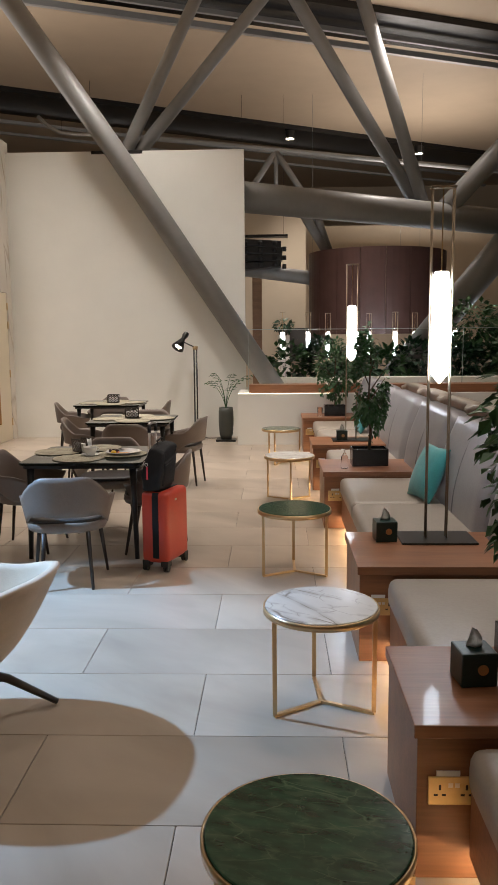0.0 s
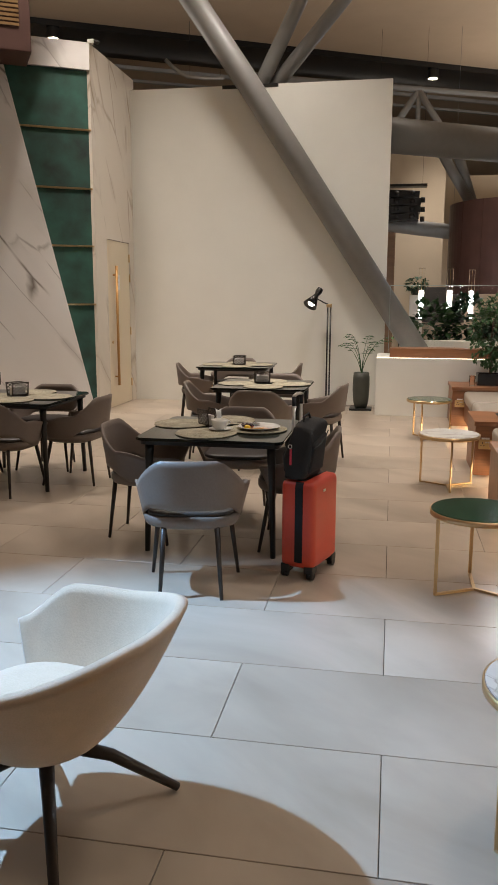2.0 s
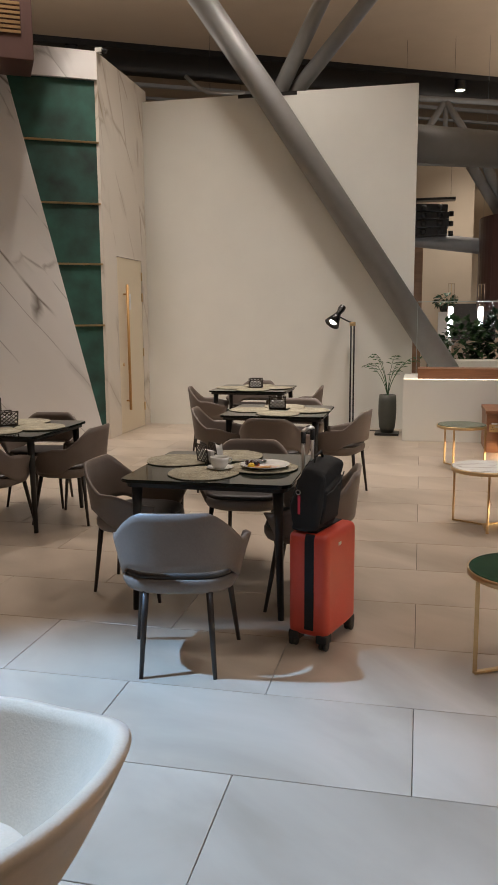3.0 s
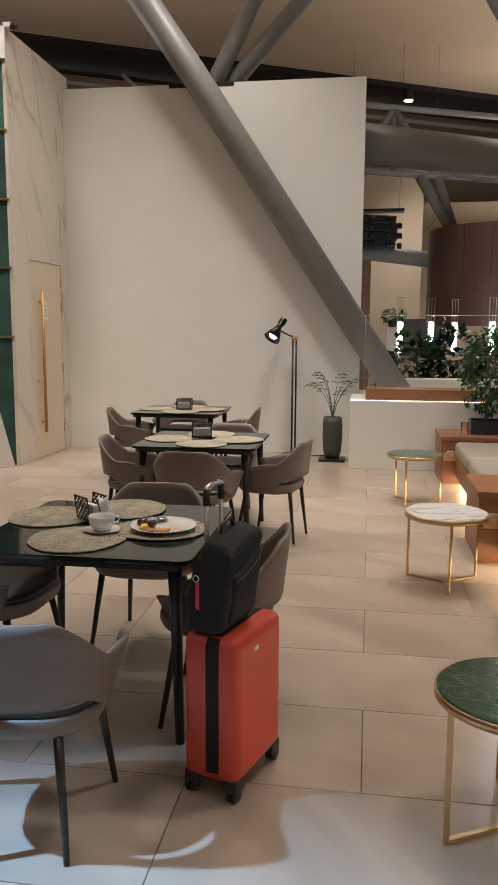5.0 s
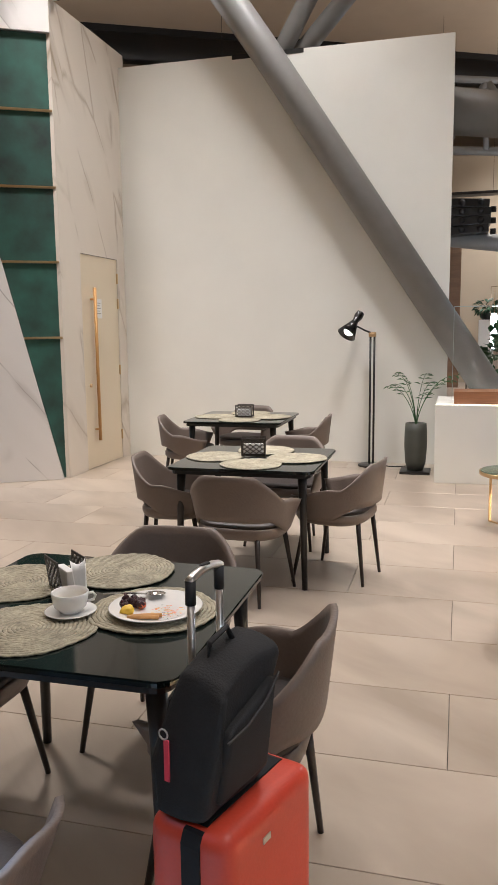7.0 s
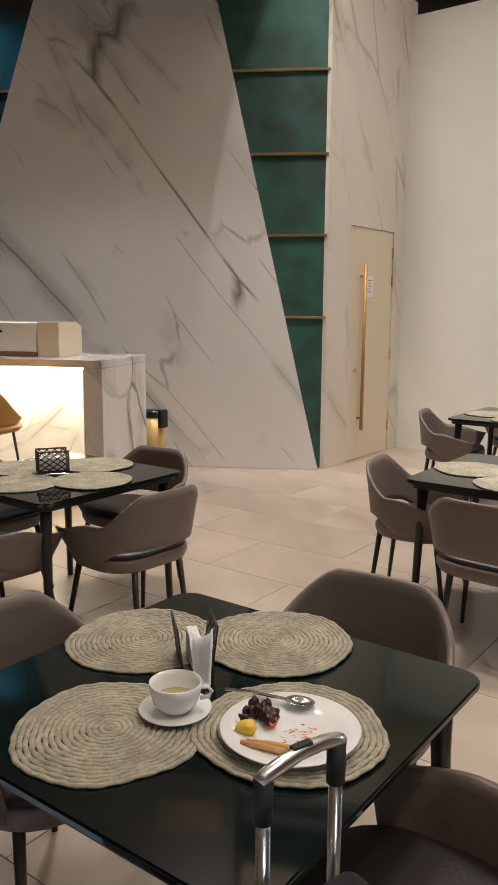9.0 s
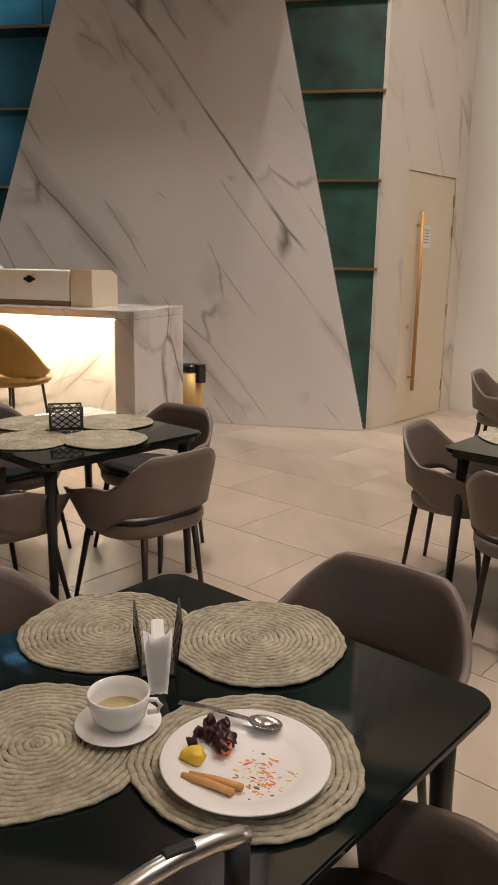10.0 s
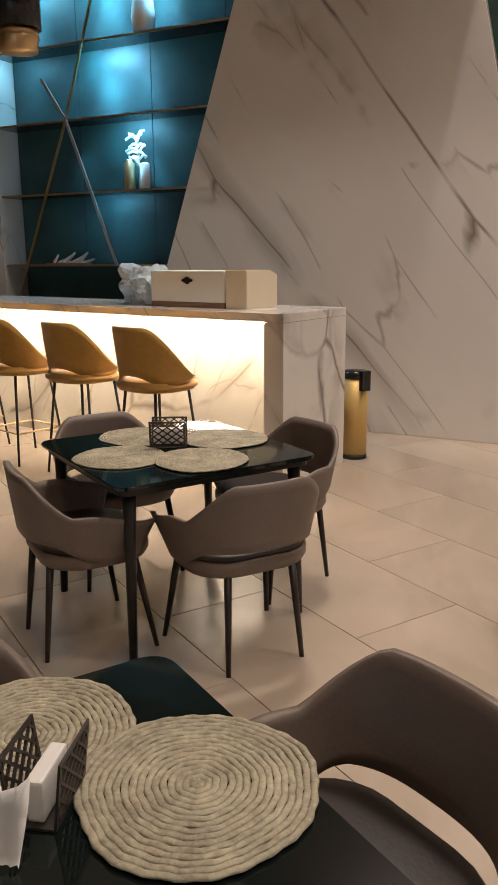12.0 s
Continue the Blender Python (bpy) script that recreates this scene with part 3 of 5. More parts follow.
wall("window_far", box(0.55, 1.9, 26.85, 26.99, 0.9, 2.0), M_SHADE, "dark opening in the far partition", "window")
wall("ledge_far", box(-0.2, 9.5, 13.9, 14.25, 0, 0.95, 0.01), M_WHITE, "white ledge of the planting bed", "ledge")
wall("bed_far", box(-0.2, 9.5, 14.26, 16.2, 0, 0.85), M_SOIL, "planting bed soil", "planting bed")

# ---- dining tables and chairs ----


def make_chair(name, label, cat, shell_mat, seat_mat, leg_mat, group, seat_z=0.46, top=0.765, arm=0.615):
    c = thing(name, pose(0, 0, 0), label, cat, group)

    def fn(u, v):
        phi = radians(-126 + 252 * u)
        a = abs(math.degrees(phi))
        fall = max(0.0, min(1.0, (a - 30) / 38))
        fall = 0.72 * fall + 0.28 * smoothstep(0.0, 1.0, fall)
        edge = arm + (top - arm) * (1 - fall) - 0.05 * smoothstep(84, 126, a)
        low = seat_z - 0.045 + 0.085 * (1 - smoothstep(45, 90, a))
        z = low + (edge - low) * v
        flare = 0.915 + 0.115 * v
        n = 2.7
        cx, sy = math.sin(phi), -math.cos(phi)
        k = (abs(cx) ** n + abs(sy) ** n) ** (-1 / n)
        ahead = smoothstep(60, 126, a) * (0.35 + 0.65 * v)
        return Vector((0.288 * flare * k * cx * (1 + 0.12 * ahead), 0.262 * flare * k * sy * (1 + 0.34 * ahead), z)), Vector((-cx, -sy, 0)).normalized()

    part("backrest", shell(fn, 44, 7, 0.02), shell_mat, c, "", True)
    b = bmesh.new()
    rings = []
    for s_, z in ((0.80, seat_z - 0.085), (0.95, seat_z - 0.07), (1.0, seat_z - 0.045), (1.0, seat_z - 0.016), (0.97, seat_z - 0.008)):
        rings.append([b.verts.new((x * s_, y * s_ + 0.03, z)) for x, y in rounded(0.525, 0.455, 0.17, 6)])
    n = len(rings[0])
    for p, q in zip(rings, rings[1:]):
        for k in range(n):
            b.faces.new((p[k], p[(k + 1) % n], q[(k + 1) % n], q[k]))
    b.faces.new(rings[0][::-1])
    b.faces.new(rings[-1])
    part("seat", b, shell_mat, c, "leather seat shell", True)
    pad = bmesh.new()
    rings = []
    for s_, z in ((0.955, seat_z - 0.0075), (0.965, seat_z + 0.006), (0.93, seat_z + 0.016), (0.8, seat_z + 0.021)):
        rings.append([pad.verts.new((x * s_, y * s_ + 0.03, z)) for x, y in rounded(0.525, 0.455, 0.17, 6)])
    for p, q in zip(rings, rings[1:]):
        for k in range(n):
            pad.faces.new((p[k], p[(k + 1) % n], q[(k + 1) % n], q[k]))
    pad.faces.new(rings[0][::-1])
    pad.faces.new(rings[-1])
    part("seat_pad", pad, seat_mat, c, "dark leather seat pad", True)
    for x, y, xf, yf in ((-0.14, -0.16, -0.165, -0.205), (0.14, -0.16, 0.165, -0.205), (-0.20, 0.16, -0.25, 0.23), (0.20, 0.16, 0.25, 0.23)):
        part("leg", tube([(x, y, seat_z - 0.05), (xf, yf, 0.0)], 0.0165, 10, 0.010), leg_mat, c, "", True)
    return c


def make_table():
    t = thing("dining_table", pose(0, 0, 0), "square dining table with dark green glass top and black legs", "table", "dining tables")
    part("tabletop", plate(rounded(0.93, 0.93, 0.06, 6), 0.722, 0.74, 0.004), M_GLASSTOP, t, "dark green glass top with rounded corners")
    part("apron", plate(rounded(0.88, 0.88, 0.05, 4), 0.695, 0.721), M_BLACK, t)
    for x in (-1, 1):
        for y in (-1, 1):
            part("leg", tube([(x * 0.385, y * 0.385, 0.70), (x * 0.39, y * 0.39, 0.55), (x * 0.405, y * 0.405, 0.0)], 0.030, 12, 0.017), M_BLACK, t, "tapered black leg", True)
    return t


def make_mat():
    m = thing("placemat", pose(0, 0, 0), "round woven rush placemat on the table", "placemat", "placemats")
    turns, rad = 16, 0.195
    pitch = rad / turns
    for k in range(turns):
        rc_ = pitch * (k + 0.5)
        nseg, ns = max(24, int(rc_ * 560)), 7
        nseg -= nseg % 2
        b = bmesh.new()
        rings = []
        for i in range(nseg):
            a = 2 * math.pi * i / nseg
            wob = 1 + (0.022 * math.sin(3 * a + 1) + 0.012 * math.sin(7 * a)) * (k / turns) + 0.008 * math.sin(5 * a + k * 0.4)
            ring = []
            for q in range(ns):
                t = 2 * math.pi * q / ns
                bulge = 1 + 0.24 * math.sin(i * math.pi * 0.5 + t)
                r = rc_ * wob + pitch * 0.55 * math.cos(t) * bulge
                ring.append(b.verts.new((max(0.0003, r) * math.cos(a), max(0.0003, r) * math.sin(a), max(0.0, 0.0034 + 0.0040 * math.sin(t) * bulge))))
            rings.append(ring)
        for i in range(nseg):
            p, q_ = rings[i], rings[(i + 1) % nseg]
            for q in range(ns):
                b.faces.new((p[q], q_[q], q_[(q + 1) % ns], p[(q + 1) % ns]))
        part("coil", b, M_MAT, m, "", True)
    return m


def make_napkins(papers=True):
    h = thing("napkin_holder", pose(0, 0, 0), "dark lattice metal napkin holder with white paper napkins", "napkin holder", "napkin holders")
    for s in (-1, 1):
        b = box(-0.06, 0.06, -0.002, 0.002, 0.0, 0.008)
        box(-0.06, 0.06, -0.002, 0.002, 0.102, 0.11, bm=b)
        box(-0.06, -0.053, -0.002, 0.002, 0.008, 0.102, bm=b)
        box(0.053, 0.06, -0.002, 0.002, 0.008, 0.102, bm=b)
        for k in range(-3, 4):
            for d in (-1, 1):
                x0, x1 = k * 0.03 - d * 0.05, k * 0.03 + d * 0.05
                z0, z1 = 0.006, 0.104
                pts = []
                for f in (0, 1):
                    pts.append((x0 + (x1 - x0) * f, z0 + (z1 - z0) * f))
                (xa, za), (xb, zb) = pts
                f0 = max(0, (-0.055 - xa) / (xb - xa) if xb > xa else (0.055 - xa) / (xb - xa))
                f1 = min(1, (0.055 - xa) / (xb - xa) if xb > xa else (-0.055 - xa) / (xb - xa))
                if f1 > f0:
                    tube([(xa + (xb - xa) * f0, 0, za + (zb - za) * f0), (xa + (xb - xa) * f1, 0, za + (zb - za) * f1)], 0.0032, 4, bm=b)
        moved(b, pose(0, s * 0.034, 0.004, -s * 7))
        part("lattice_side", b, M_HOLDER, h)
    part("base", box(-0.06, 0.06, -0.036, 0.036, 0.0, 0.004), M_HOLDER, h)
    part("napkin", moved(box(-0.05, 0.05, -0.014, 0.014, 0.005, 0.074, 0.005), pose(0, 0, 0)), M_PAPER, h, "folded white paper napkins")
    return h


chair0 = make_chair("dining_chair", "taupe leather tub dining chair with dark tapered legs", "chair", M_TAUPE, M_SEAT, M_LEG, "dining chairs")
table0 = make_table()
mat0 = make_mat()
nap0 = make_napkins()
TABLES = [(-1.40, 6.15), (-1.575, 8.93), (-2.30, 11.22), (-3.50, 7.47)]
MATS = [((-0.31, 0.12), (-0.03, 0.31), (-0.06, -0.235), (0.235, -0.02)), ((-0.27, -0.03), (0.0, 0.27), (0.04, -0.27), (0.275, -0.01))]
first_mat = first_nap = True
for i, (x, y) in enumerate(TABLES):
    if i == 0:
        table0.matrix_basis = pose(x, y, 0)
    else:
        copy_thing(table0, pose(x, y, 0))
    for k, (mx_, my_) in enumerate(MATS[0 if i == 0 else 1]):
        m_ = pose(x + mx_, y + my_, 0.7405 + 0.003 * (k % 2), 0, 0, 70 * k + 31 * i)
        if first_mat:
            mat0.matrix_basis = m_
            first_mat = False
        else:
            copy_thing(mat0, m_)
NAPS = [(-1.523, 6.25, 0.741, 139), (-1.60, 8.96, 0.752, 12), (-2.26, 11.13, 0.752, 2), (-3.52, 7.46, 0.752, 57)]
nap0.matrix_basis = pose(*NAPS[0][:3], 0, 0, NAPS[0][3])
for x, y, z, a in NAPS[1:]:
    copy_thing(nap0, pose(x, y, z, 0, 0, a) @ Matrix.Diagonal((1.33, 1.2, 1.02, 1)))
# x, y, heading: 0 faces north
CHAIRS = [(-1.361, 5.185, 10.6), (-0.88, 6.10, 92), (-1.40, 6.76, 183), (-1.93, 6.12, -92),
          (-1.51, 8.36, -4), (-1.0, 8.86, 78), (-1.52, 9.58, 176), (-2.10, 8.80, -82),
          (-2.80, 11.0, -78), (-1.72, 11.25, 92), (-2.45, 11.85, 170),
          (-3.43, 6.99, -4), (-2.98, 7.50, 86), (-3.5, 8.02, 184), (-4.05, 7.42, -92)]
chair0.matrix_basis = pose(CHAIRS[0][0], CHAIRS[0][1], 0, 0, 0, CHAIRS[0][2])
for x, y, a in CHAIRS[1:]:
    copy_thing(chair0, pose(x, y, 0, 0, 0, a))

# ---- what stands on the first table ----
Z0 = 0.7465
pl = thing("dinner_plate", pose(-1.148, 6.102, Z0 + 0.004), "white porcelain plate with leftover food", "plate")
part("dish", lathe([(0.001, 0.0), (0.082, 0.0), (0.092, 0.004), (0.137, 0.018), (0.140, 0.021), (0.137, 0.0225), (0.096, 0.009), (0.086, 0.0065), (0.001, 0.006)], 56), M_PORC, pl, "", True)


def lump(r, seed, squash=0.7, rough=0.35, sub=2):
    b = bmesh.new()
    bmesh.ops.create_icosphere(b, subdivisions=sub, radius=r)
    for v in b.verts:
        k = 1 + rough * noise.noise(v.co * (1.4 / r) + Vector((seed, seed * 2.0, 0)))
        v.co = Vector((v.co.x * k, v.co.y * k, v.co.z * k * squash))
    return b


rnd = random.Random(4)
PX, PY = -1.148, 6.102
for k in range(24):
    f = thing("beet_piece", pose(-1.222 + rnd.gauss(0, 0.02), 6.108 + rnd.gauss(0, 0.02), Z0 + 0.018 + rnd.uniform(0, 0.012), rnd.uniform(0, 90), 0, rnd.uniform(0, 180)), "dark beetroot piece on the plate", "food", "beet pieces")
    part("piece", lump(0.0105, k + 1.0, 0.6, 1.1, 2), M_BERRY, f, "", True)
f = thing("lemon_wedge", pose(-1.217, 6.052, Z0 + 0.012, 0, 0, 35), "yellow lemon wedge on the plate", "lemon")
part("wedge", moved(lump(0.019, 3.0, 0.75, 0.45, 3), pose(0, 0, 0.01) @ Matrix.Diagonal((1.15, 0.8, 1, 1))), M_LEMON, f, "", True)
f = thing("salmon_piece", pose(-1.192, 6.10, Z0 + 0.022), "orange salmon piece on the plate", "food")
part("piece", lump(0.014, 9.0, 0.8, 0.7), M_SALMON, f, "", True)
for k, (x, y, a) in enumerate(((-1.155, 6.020, 16), (-1.150, 6.034, 22))):
    f = thing("bread_stick", pose(x, y, Z0 + 0.0165, 0, 0, a), "thin golden bread stick on the plate", "bread stick", "bread sticks")
    part("stick", tube([(-0.045, 0, 0), (0, 0.002, 0.001), (0.045, 0, 0)], 0.0065, 8), M_BREAD, f, "", True)
smear_mats = (M_SALMON, M_BREAD, M_SALMON, M_LEMON, M_BREAD, M_SALMON, M_BREAD, M_LEAFD)
for k in range(110):
    x, y = PX + rnd.gauss(0.045, 0.028), PY + rnd.gauss(-0.008, 0.024)
    f = thing("crumb", pose(x, y, Z0 + 0.0106, 0, 0, 20 + rnd.gauss(0, 25)), "thin orange sauce smear on the plate", "sauce smear", "sauce smears")
    pm = lump(rnd.uniform(0.0008, 0.0026), k * 1.7, 0.12, 0.6, 1)
    part("speck", moved(pm, Matrix.Diagonal((rnd.uniform(1.0, 4.2), 1, 1, 1))), smear_mats[k % 8], f)
spn = thing("spoon", pose(-1.255, 6.165, Z0 + 0.031, 0, 3, 25), "steel spoon resting on the plate rim", "spoon")
part("handle", tube([(-0.085, 0.0, 0.0), (-0.03, 0.0, 0.003), (0.05, 0, -0.002)], 0.004, 6, flat=(0.010, 0.0025)), M_SPOON, spn)
bw = lathe([(0.0005, -0.006), (0.010, -0.004), (0.0165, 0.0), (0.0155, 0.0005), (0.0095, -0.003), (0.0005, -0.005)], 20)
part("bowl", moved(bw, pose(0.076, 0, 0.0) @ Matrix.Diagonal((1.9, 1.3, 1.3, 1))), M_SPOON, spn, "", True)
sa = thing("saucer", pose(-1.395, 6.04, Z0), "white porcelain saucer under the cup", "saucer")
part("dish", lathe([(0.001, 0), (0.04, 0), (0.075, 0.010), (0.077, 0.0125), (0.074, 0.013), (0.040, 0.004), (0.001, 0.004)], 40), M_PORC, sa, "", True)
cu = thing("soup_cup", pose(-1.398, 6.045, Z0 + 0.0045), "white porcelain cup with leftover soup", "cup")
part("body", lathe([(0.001, 0), (0.030, 0.0), (0.033, 0.004), (0.048, 0.02), (0.054, 0.045), (0.0555, 0.062), (0.053, 0.063), (0.0505, 0.045), (0.044, 0.022), (0.03, 0.008), (0.001, 0.007)], 40), M_PORC, cu, "", True)
part("soup", lathe([(0.001, 0.024), (0.0445, 0.024), (0.0445, 0.026), (0.001, 0.026)], 32), M_SOUP, cu, "yellow soup left in the cup")
part("handle", moved(tube([(0.052, 0, 0.05), (0.068, 0, 0.052), (0.076, 0, 0.042), (0.07, 0, 0.03), (0.052, 0, 0.026)], 0.0045, 8), pose(0, 0, 0, 0, 0, 35)), M_PORC, cu, "", True)
nk = thing("loose_napkin", pose(-1.412, 6.152, 0.748, 0, -14, -41), "crumpled white napkin leaning out of the holder", "napkin")
nb = bmesh.new()
rows = []
for i in range(7):
    z = 0.003 + 0.105 * i / 6
    w = 0.017 + 0.011 * i / 6
    rows.append([nb.verts.new((0.008 * math.sin(3 * q + i * 0.4) + 0.01 * (i / 6 - 1), -w + 2 * w * q / 5, z + (0.022 * abs(q - 2.5) / 2.5 if i == 6 else 0))) for q in range(6)])
for a, c_ in zip(rows, rows[1:]):
    for q in range(5):
        nb.faces.new((a[q], a[q + 1], c_[q + 1], c_[q]))
ext = bmesh.ops.solidify(nb, geom=nb.faces[:], thickness=0.004)
part("paper", nb, M_PAPER, nk, "", True)

# ---- suitcase and bag ----
case = thing("suitcase", pose(-0.755, 5.575, 0, 0, 0, -18), "upright red hard-shell suitcase with black strap", "suitcase")
part("shell", box(-0.105, 0.105, -0.178, 0.178, 0.062, 0.575, 0.042, 4), M_RED, case, "red matt polycarbonate shell", True)
st = bmesh.new()
for a in (box(-0.012, 0.036, -0.182, -0.175, 0.10, 0.54, 0.002), box(-0.012, 0.036, 0.175, 0.182, 0.10, 0.54, 0.002), box(-0.012, 0.036, -0.14, 0.14, 0.572, 0.579, 0.002)):
    merge(st, a)
for s in (-1, 1):
    tube([(0.012, s * 0.1785, 0.538), (0.012, s * 0.168, 0.563), (0.012, s * 0.138, 0.5755)], 0.01, 4, bm=st, flat=(0.048, 0.007))
part("strap", st, M_WEB, case, "black strap round the middle")
part("badge", box(0.104, 0.1075, -0.05, -0.02, 0.50, 0.515, 0.001), M_ALU, case, "small metal badge")
for x in (-1, 1):
    for y in (-1, 1):
        wh = part("wheel_housing", moved(box(-0.03, 0.03, -0.034, 0.034, 0.035, 0.082, 0.012, 2), pose(x * 0.073, y * 0.142, 0)), M_RUBBER, case)
        for q in (-1, 1):
            part("wheel", moved(lathe([(0.008, -0.007), (0.024, -0.007), (0.0255, 0), (0.024, 0.007), (0.008, 0.007)], 18), pose(x * 0.08 + q * 0.011, y * 0.152, 0.0256, 0, 90, 0)), M_RUBBER, case, "", True)
for hx, y in ((-0.108, -0.004), (-0.119, 0.121)):
    part("handle_tube", tube([(hx, y, 0.50), (hx, y, 1.02)], 0.009, 12), M_ALU, case, "telescopic aluminium tube", True)
    part("grip_collar", tube([(hx, y, 0.975), (hx, y, 1.03)], 0.0125, 12), M_RUBBER, case, "black grip collar", True)
grip = part("grip", tube([(-0.1075, -0.011, 1.029), (-0.108, -0.001, 1.034), (-0.110, 0.028, 1.040), (-0.1135, 0.058, 1.042), (-0.117, 0.093, 1.040), (-0.1195, 0.121, 1.034), (-0.1205, 0.130, 1.029)], 0.0098, 14), M_ALU, case, "silver and black handle grip", True)
part("button", box(-0.119, -0.108, 0.043, 0.073, 1.0475, 1.0535, 0.002), M_RUBBER, grip, "black release button")

bag = thing("backpack", pose(-0.785, 5.525, 0.580, 0, 0, -18), "black nylon backpack sitting on the suitcase", "backpack")
bb = box(-0.066, 0.066, -0.122, 0.122, 0.0, 0.33, 0.03, 5)
bmesh.ops.subdivide_edges(bb, edges=bb.edges[:], cuts=2, use_grid_fill=True)
for v in bb.verts:
    f = v.co.z / 0.33
    side = v.co.x / 0.066
    v.co.z -= 0.035 * f * f * max(0.0, -v.co.y / 0.122) + 0.02 * f * f * max(0.0, side)
    v.co.y *= 1.0 - 0.10 * f * f
    v.co.x *= 1.0 + 0.20 * math.sin(f * 3.0) - 0.10 * f * f
    v.co.x += 0.034 * f * f - 0.016 + 0.014 * noise.noise(v.co * 13)
    v.co.y += 0.045 * f * f + 0.014 * noise.noise(v.co * 10 + Vector((3, 1, 0)))
    v.co += 0.006 * noise.noise(Vector((v.co.x * 9, v.co.y * 42 + v.co.z * 30, v.co.z * 12))) * Vector((side, v.co.y / 0.12, 0))
part("body", bb, M_NYLON, bag, "", True)
pk = box(-0.02, 0.016, -0.085, 0.1, 0.03, 0.20, 0.016, 4)
for v in pk.verts:
    v.co.x += 0.16 * max(0.0, v.co.z - 0.06) + 0.006 * noise.noise(v.co * 18)
    v.co.z += 0.55 * max(0.0, v.co.y) * (v.co.z / 0.2)
part("front_pocket", moved(pk, pose(0.056, 0.012, 0.0)), M_NYLON, bag, "", True)
part("zip", tube([(0.094, -0.08, 0.182), (0.102, -0.02, 0.196), (0.104, 0.05, 0.225), (0.098, 0.11, 0.262)], 0.003, 6), M_RUBBER, bag)
part("top_loop", tube([(-0.004, -0.01, 0.29), (-0.006, 0.0, 0.345), (-0.004, 0.06, 0.36), (0.0, 0.085, 0.315)], 0.007, 8), M_NYLON, bag, "", True)
part("shoulder_strap", tube([(-0.03, -0.02, 0.29), (-0.075, -0.035, 0.22), (-0.094, -0.04, 0.12), (-0.084, -0.04, 0.03)], 0.01, 6, flat=(0.045, 0.01)), M_NYLON, bag)
part("key_ring", tube([(-0.030 + 0.011 * math.cos(k * 0.63), -0.131, 0.192 + 0.011 * math.sin(k * 0.63)) for k in range(11)], 0.002, 6), M_ALU, bag, "", True)
part("ribbon", box(-0.036, -0.024, -0.124, -0.120, 0.085, 0.175), M_RIBBON, bag, "pink ribbon tag")

# ---- cream swivel chair ----
lc = thing("lounge_chair", pose(-1.317, 3.206, 0, 0, 0, 80), "cream upholstered swivel lounge chair on a dark four-star base", "lounge chair")


def tulip(u, v):
    phi = radians(-135 + 270 * u)
    a = abs(math.degrees(phi))
    edge = 0.592 + 0.085 * (1 - smoothstep(20, 85, a)) - 0.12 * smoothstep(108, 135, a)
    z = 0.255 + (edge - 0.255) * v
    r = 0.13 + 0.25 * (v ** 0.55) + 0.05 * v
    cx, sy = math.sin(phi), -math.cos(phi)
    n = 2.3
    k = (abs(cx) ** n + abs(sy) ** n) ** (-1 / n)
    return Vector((r * 0.98 * k * cx, r * k * sy, z)), Vector((-cx, -sy, 0.25)).normalized()


part("shell", shell(tulip, 52, 12, 0.035), M_CREAMFAB, lc, "cream fabric shell", True)
cb = bmesh.new()
rings = []
for s_, z in ((0.45, 0.256), (0.70, 0.29), (0.92, 0.34), (0.98, 0.375), (0.93, 0.395), (0.7, 0.405)):
    rings.append([cb.verts.new((x * s_, y * s_ + 0.02, z)) for x, y in rounded(0.45, 0.46, 0.19, 7)])
n = len(rings[0])
for p, q in zip(rings, rings[1:]):
    for k in range(n):
        cb.faces.new((p[k], p[(k + 1) % n], q[(k + 1) % n], q[k]))
cb.faces.new(rings[0][::-1])
cb.faces.new(rings[-1])
part("cushion", cb, M_CREAMFAB, lc, "cream seat cushion", True)
part("hub", lathe([(0.01, 0.19), (0.045, 0.19), (0.05, 0.257), (0.01, 0.257)], 20), M_LEG, lc, "", True)
for k in range(4):
    a = radians(-80 + 27 + 90 * k)
    part("leg", tube([(0.03 * math.cos(a), 0.03 * math.sin(a), 0.235), (0.2 * math.cos(a), 0.2 * math.sin(a), 0.165), (0.41 * math.cos(a), 0.41 * math.sin(a), 0.013)], 0.026, 10, 0.014), M_LEG, lc, "dark wooden leg", True)

# ---- sofa row ----


def make_coffee(top_mat, label):
    t = thing("coffee_table", pose(0, 0, 0), label, "coffee table", "round coffee tables")
    part("tabletop", lathe([(0.02, 0.445), (0.248, 0.445), (0.25, 0.447), (0.25, 0.461), (0.247, 0.464), (0.02, 0.464)], 64), top_mat, t, "polished stone top")
    part("ring", lathe([(0.2515, 0.432), (0.258, 0.432), (0.258, 0.459), (0.2515, 0.459), (0.2515, 0.432)], 64, cap=False), M_GOLD, t, "brass rim", True)
    part("underplate", lathe([(0.01, 0.428), (0.2515, 0.428), (0.2515, 0.444), (0.01, 0.444)], 48), M_ROSE, t)
    for k in range(3):
        a = radians(90 + 120 * k)
        c, s = math.cos(a), math.sin(a)
        part("leg", tube([(0.252 * c, 0.252 * s, 0.43), (0.25 * c, 0.25 * s, 0.012)], 0.01, 4, flat=(0.019, 0.010)), M_GOLD, t)
        part("foot_bar", tube([(0.255 * c, 0.255 * s, 0.008), (0.0, 0.0, 0.008)], 0.01, 4, flat=(0.019, 0.012)), M_GOLD, t)
    return t


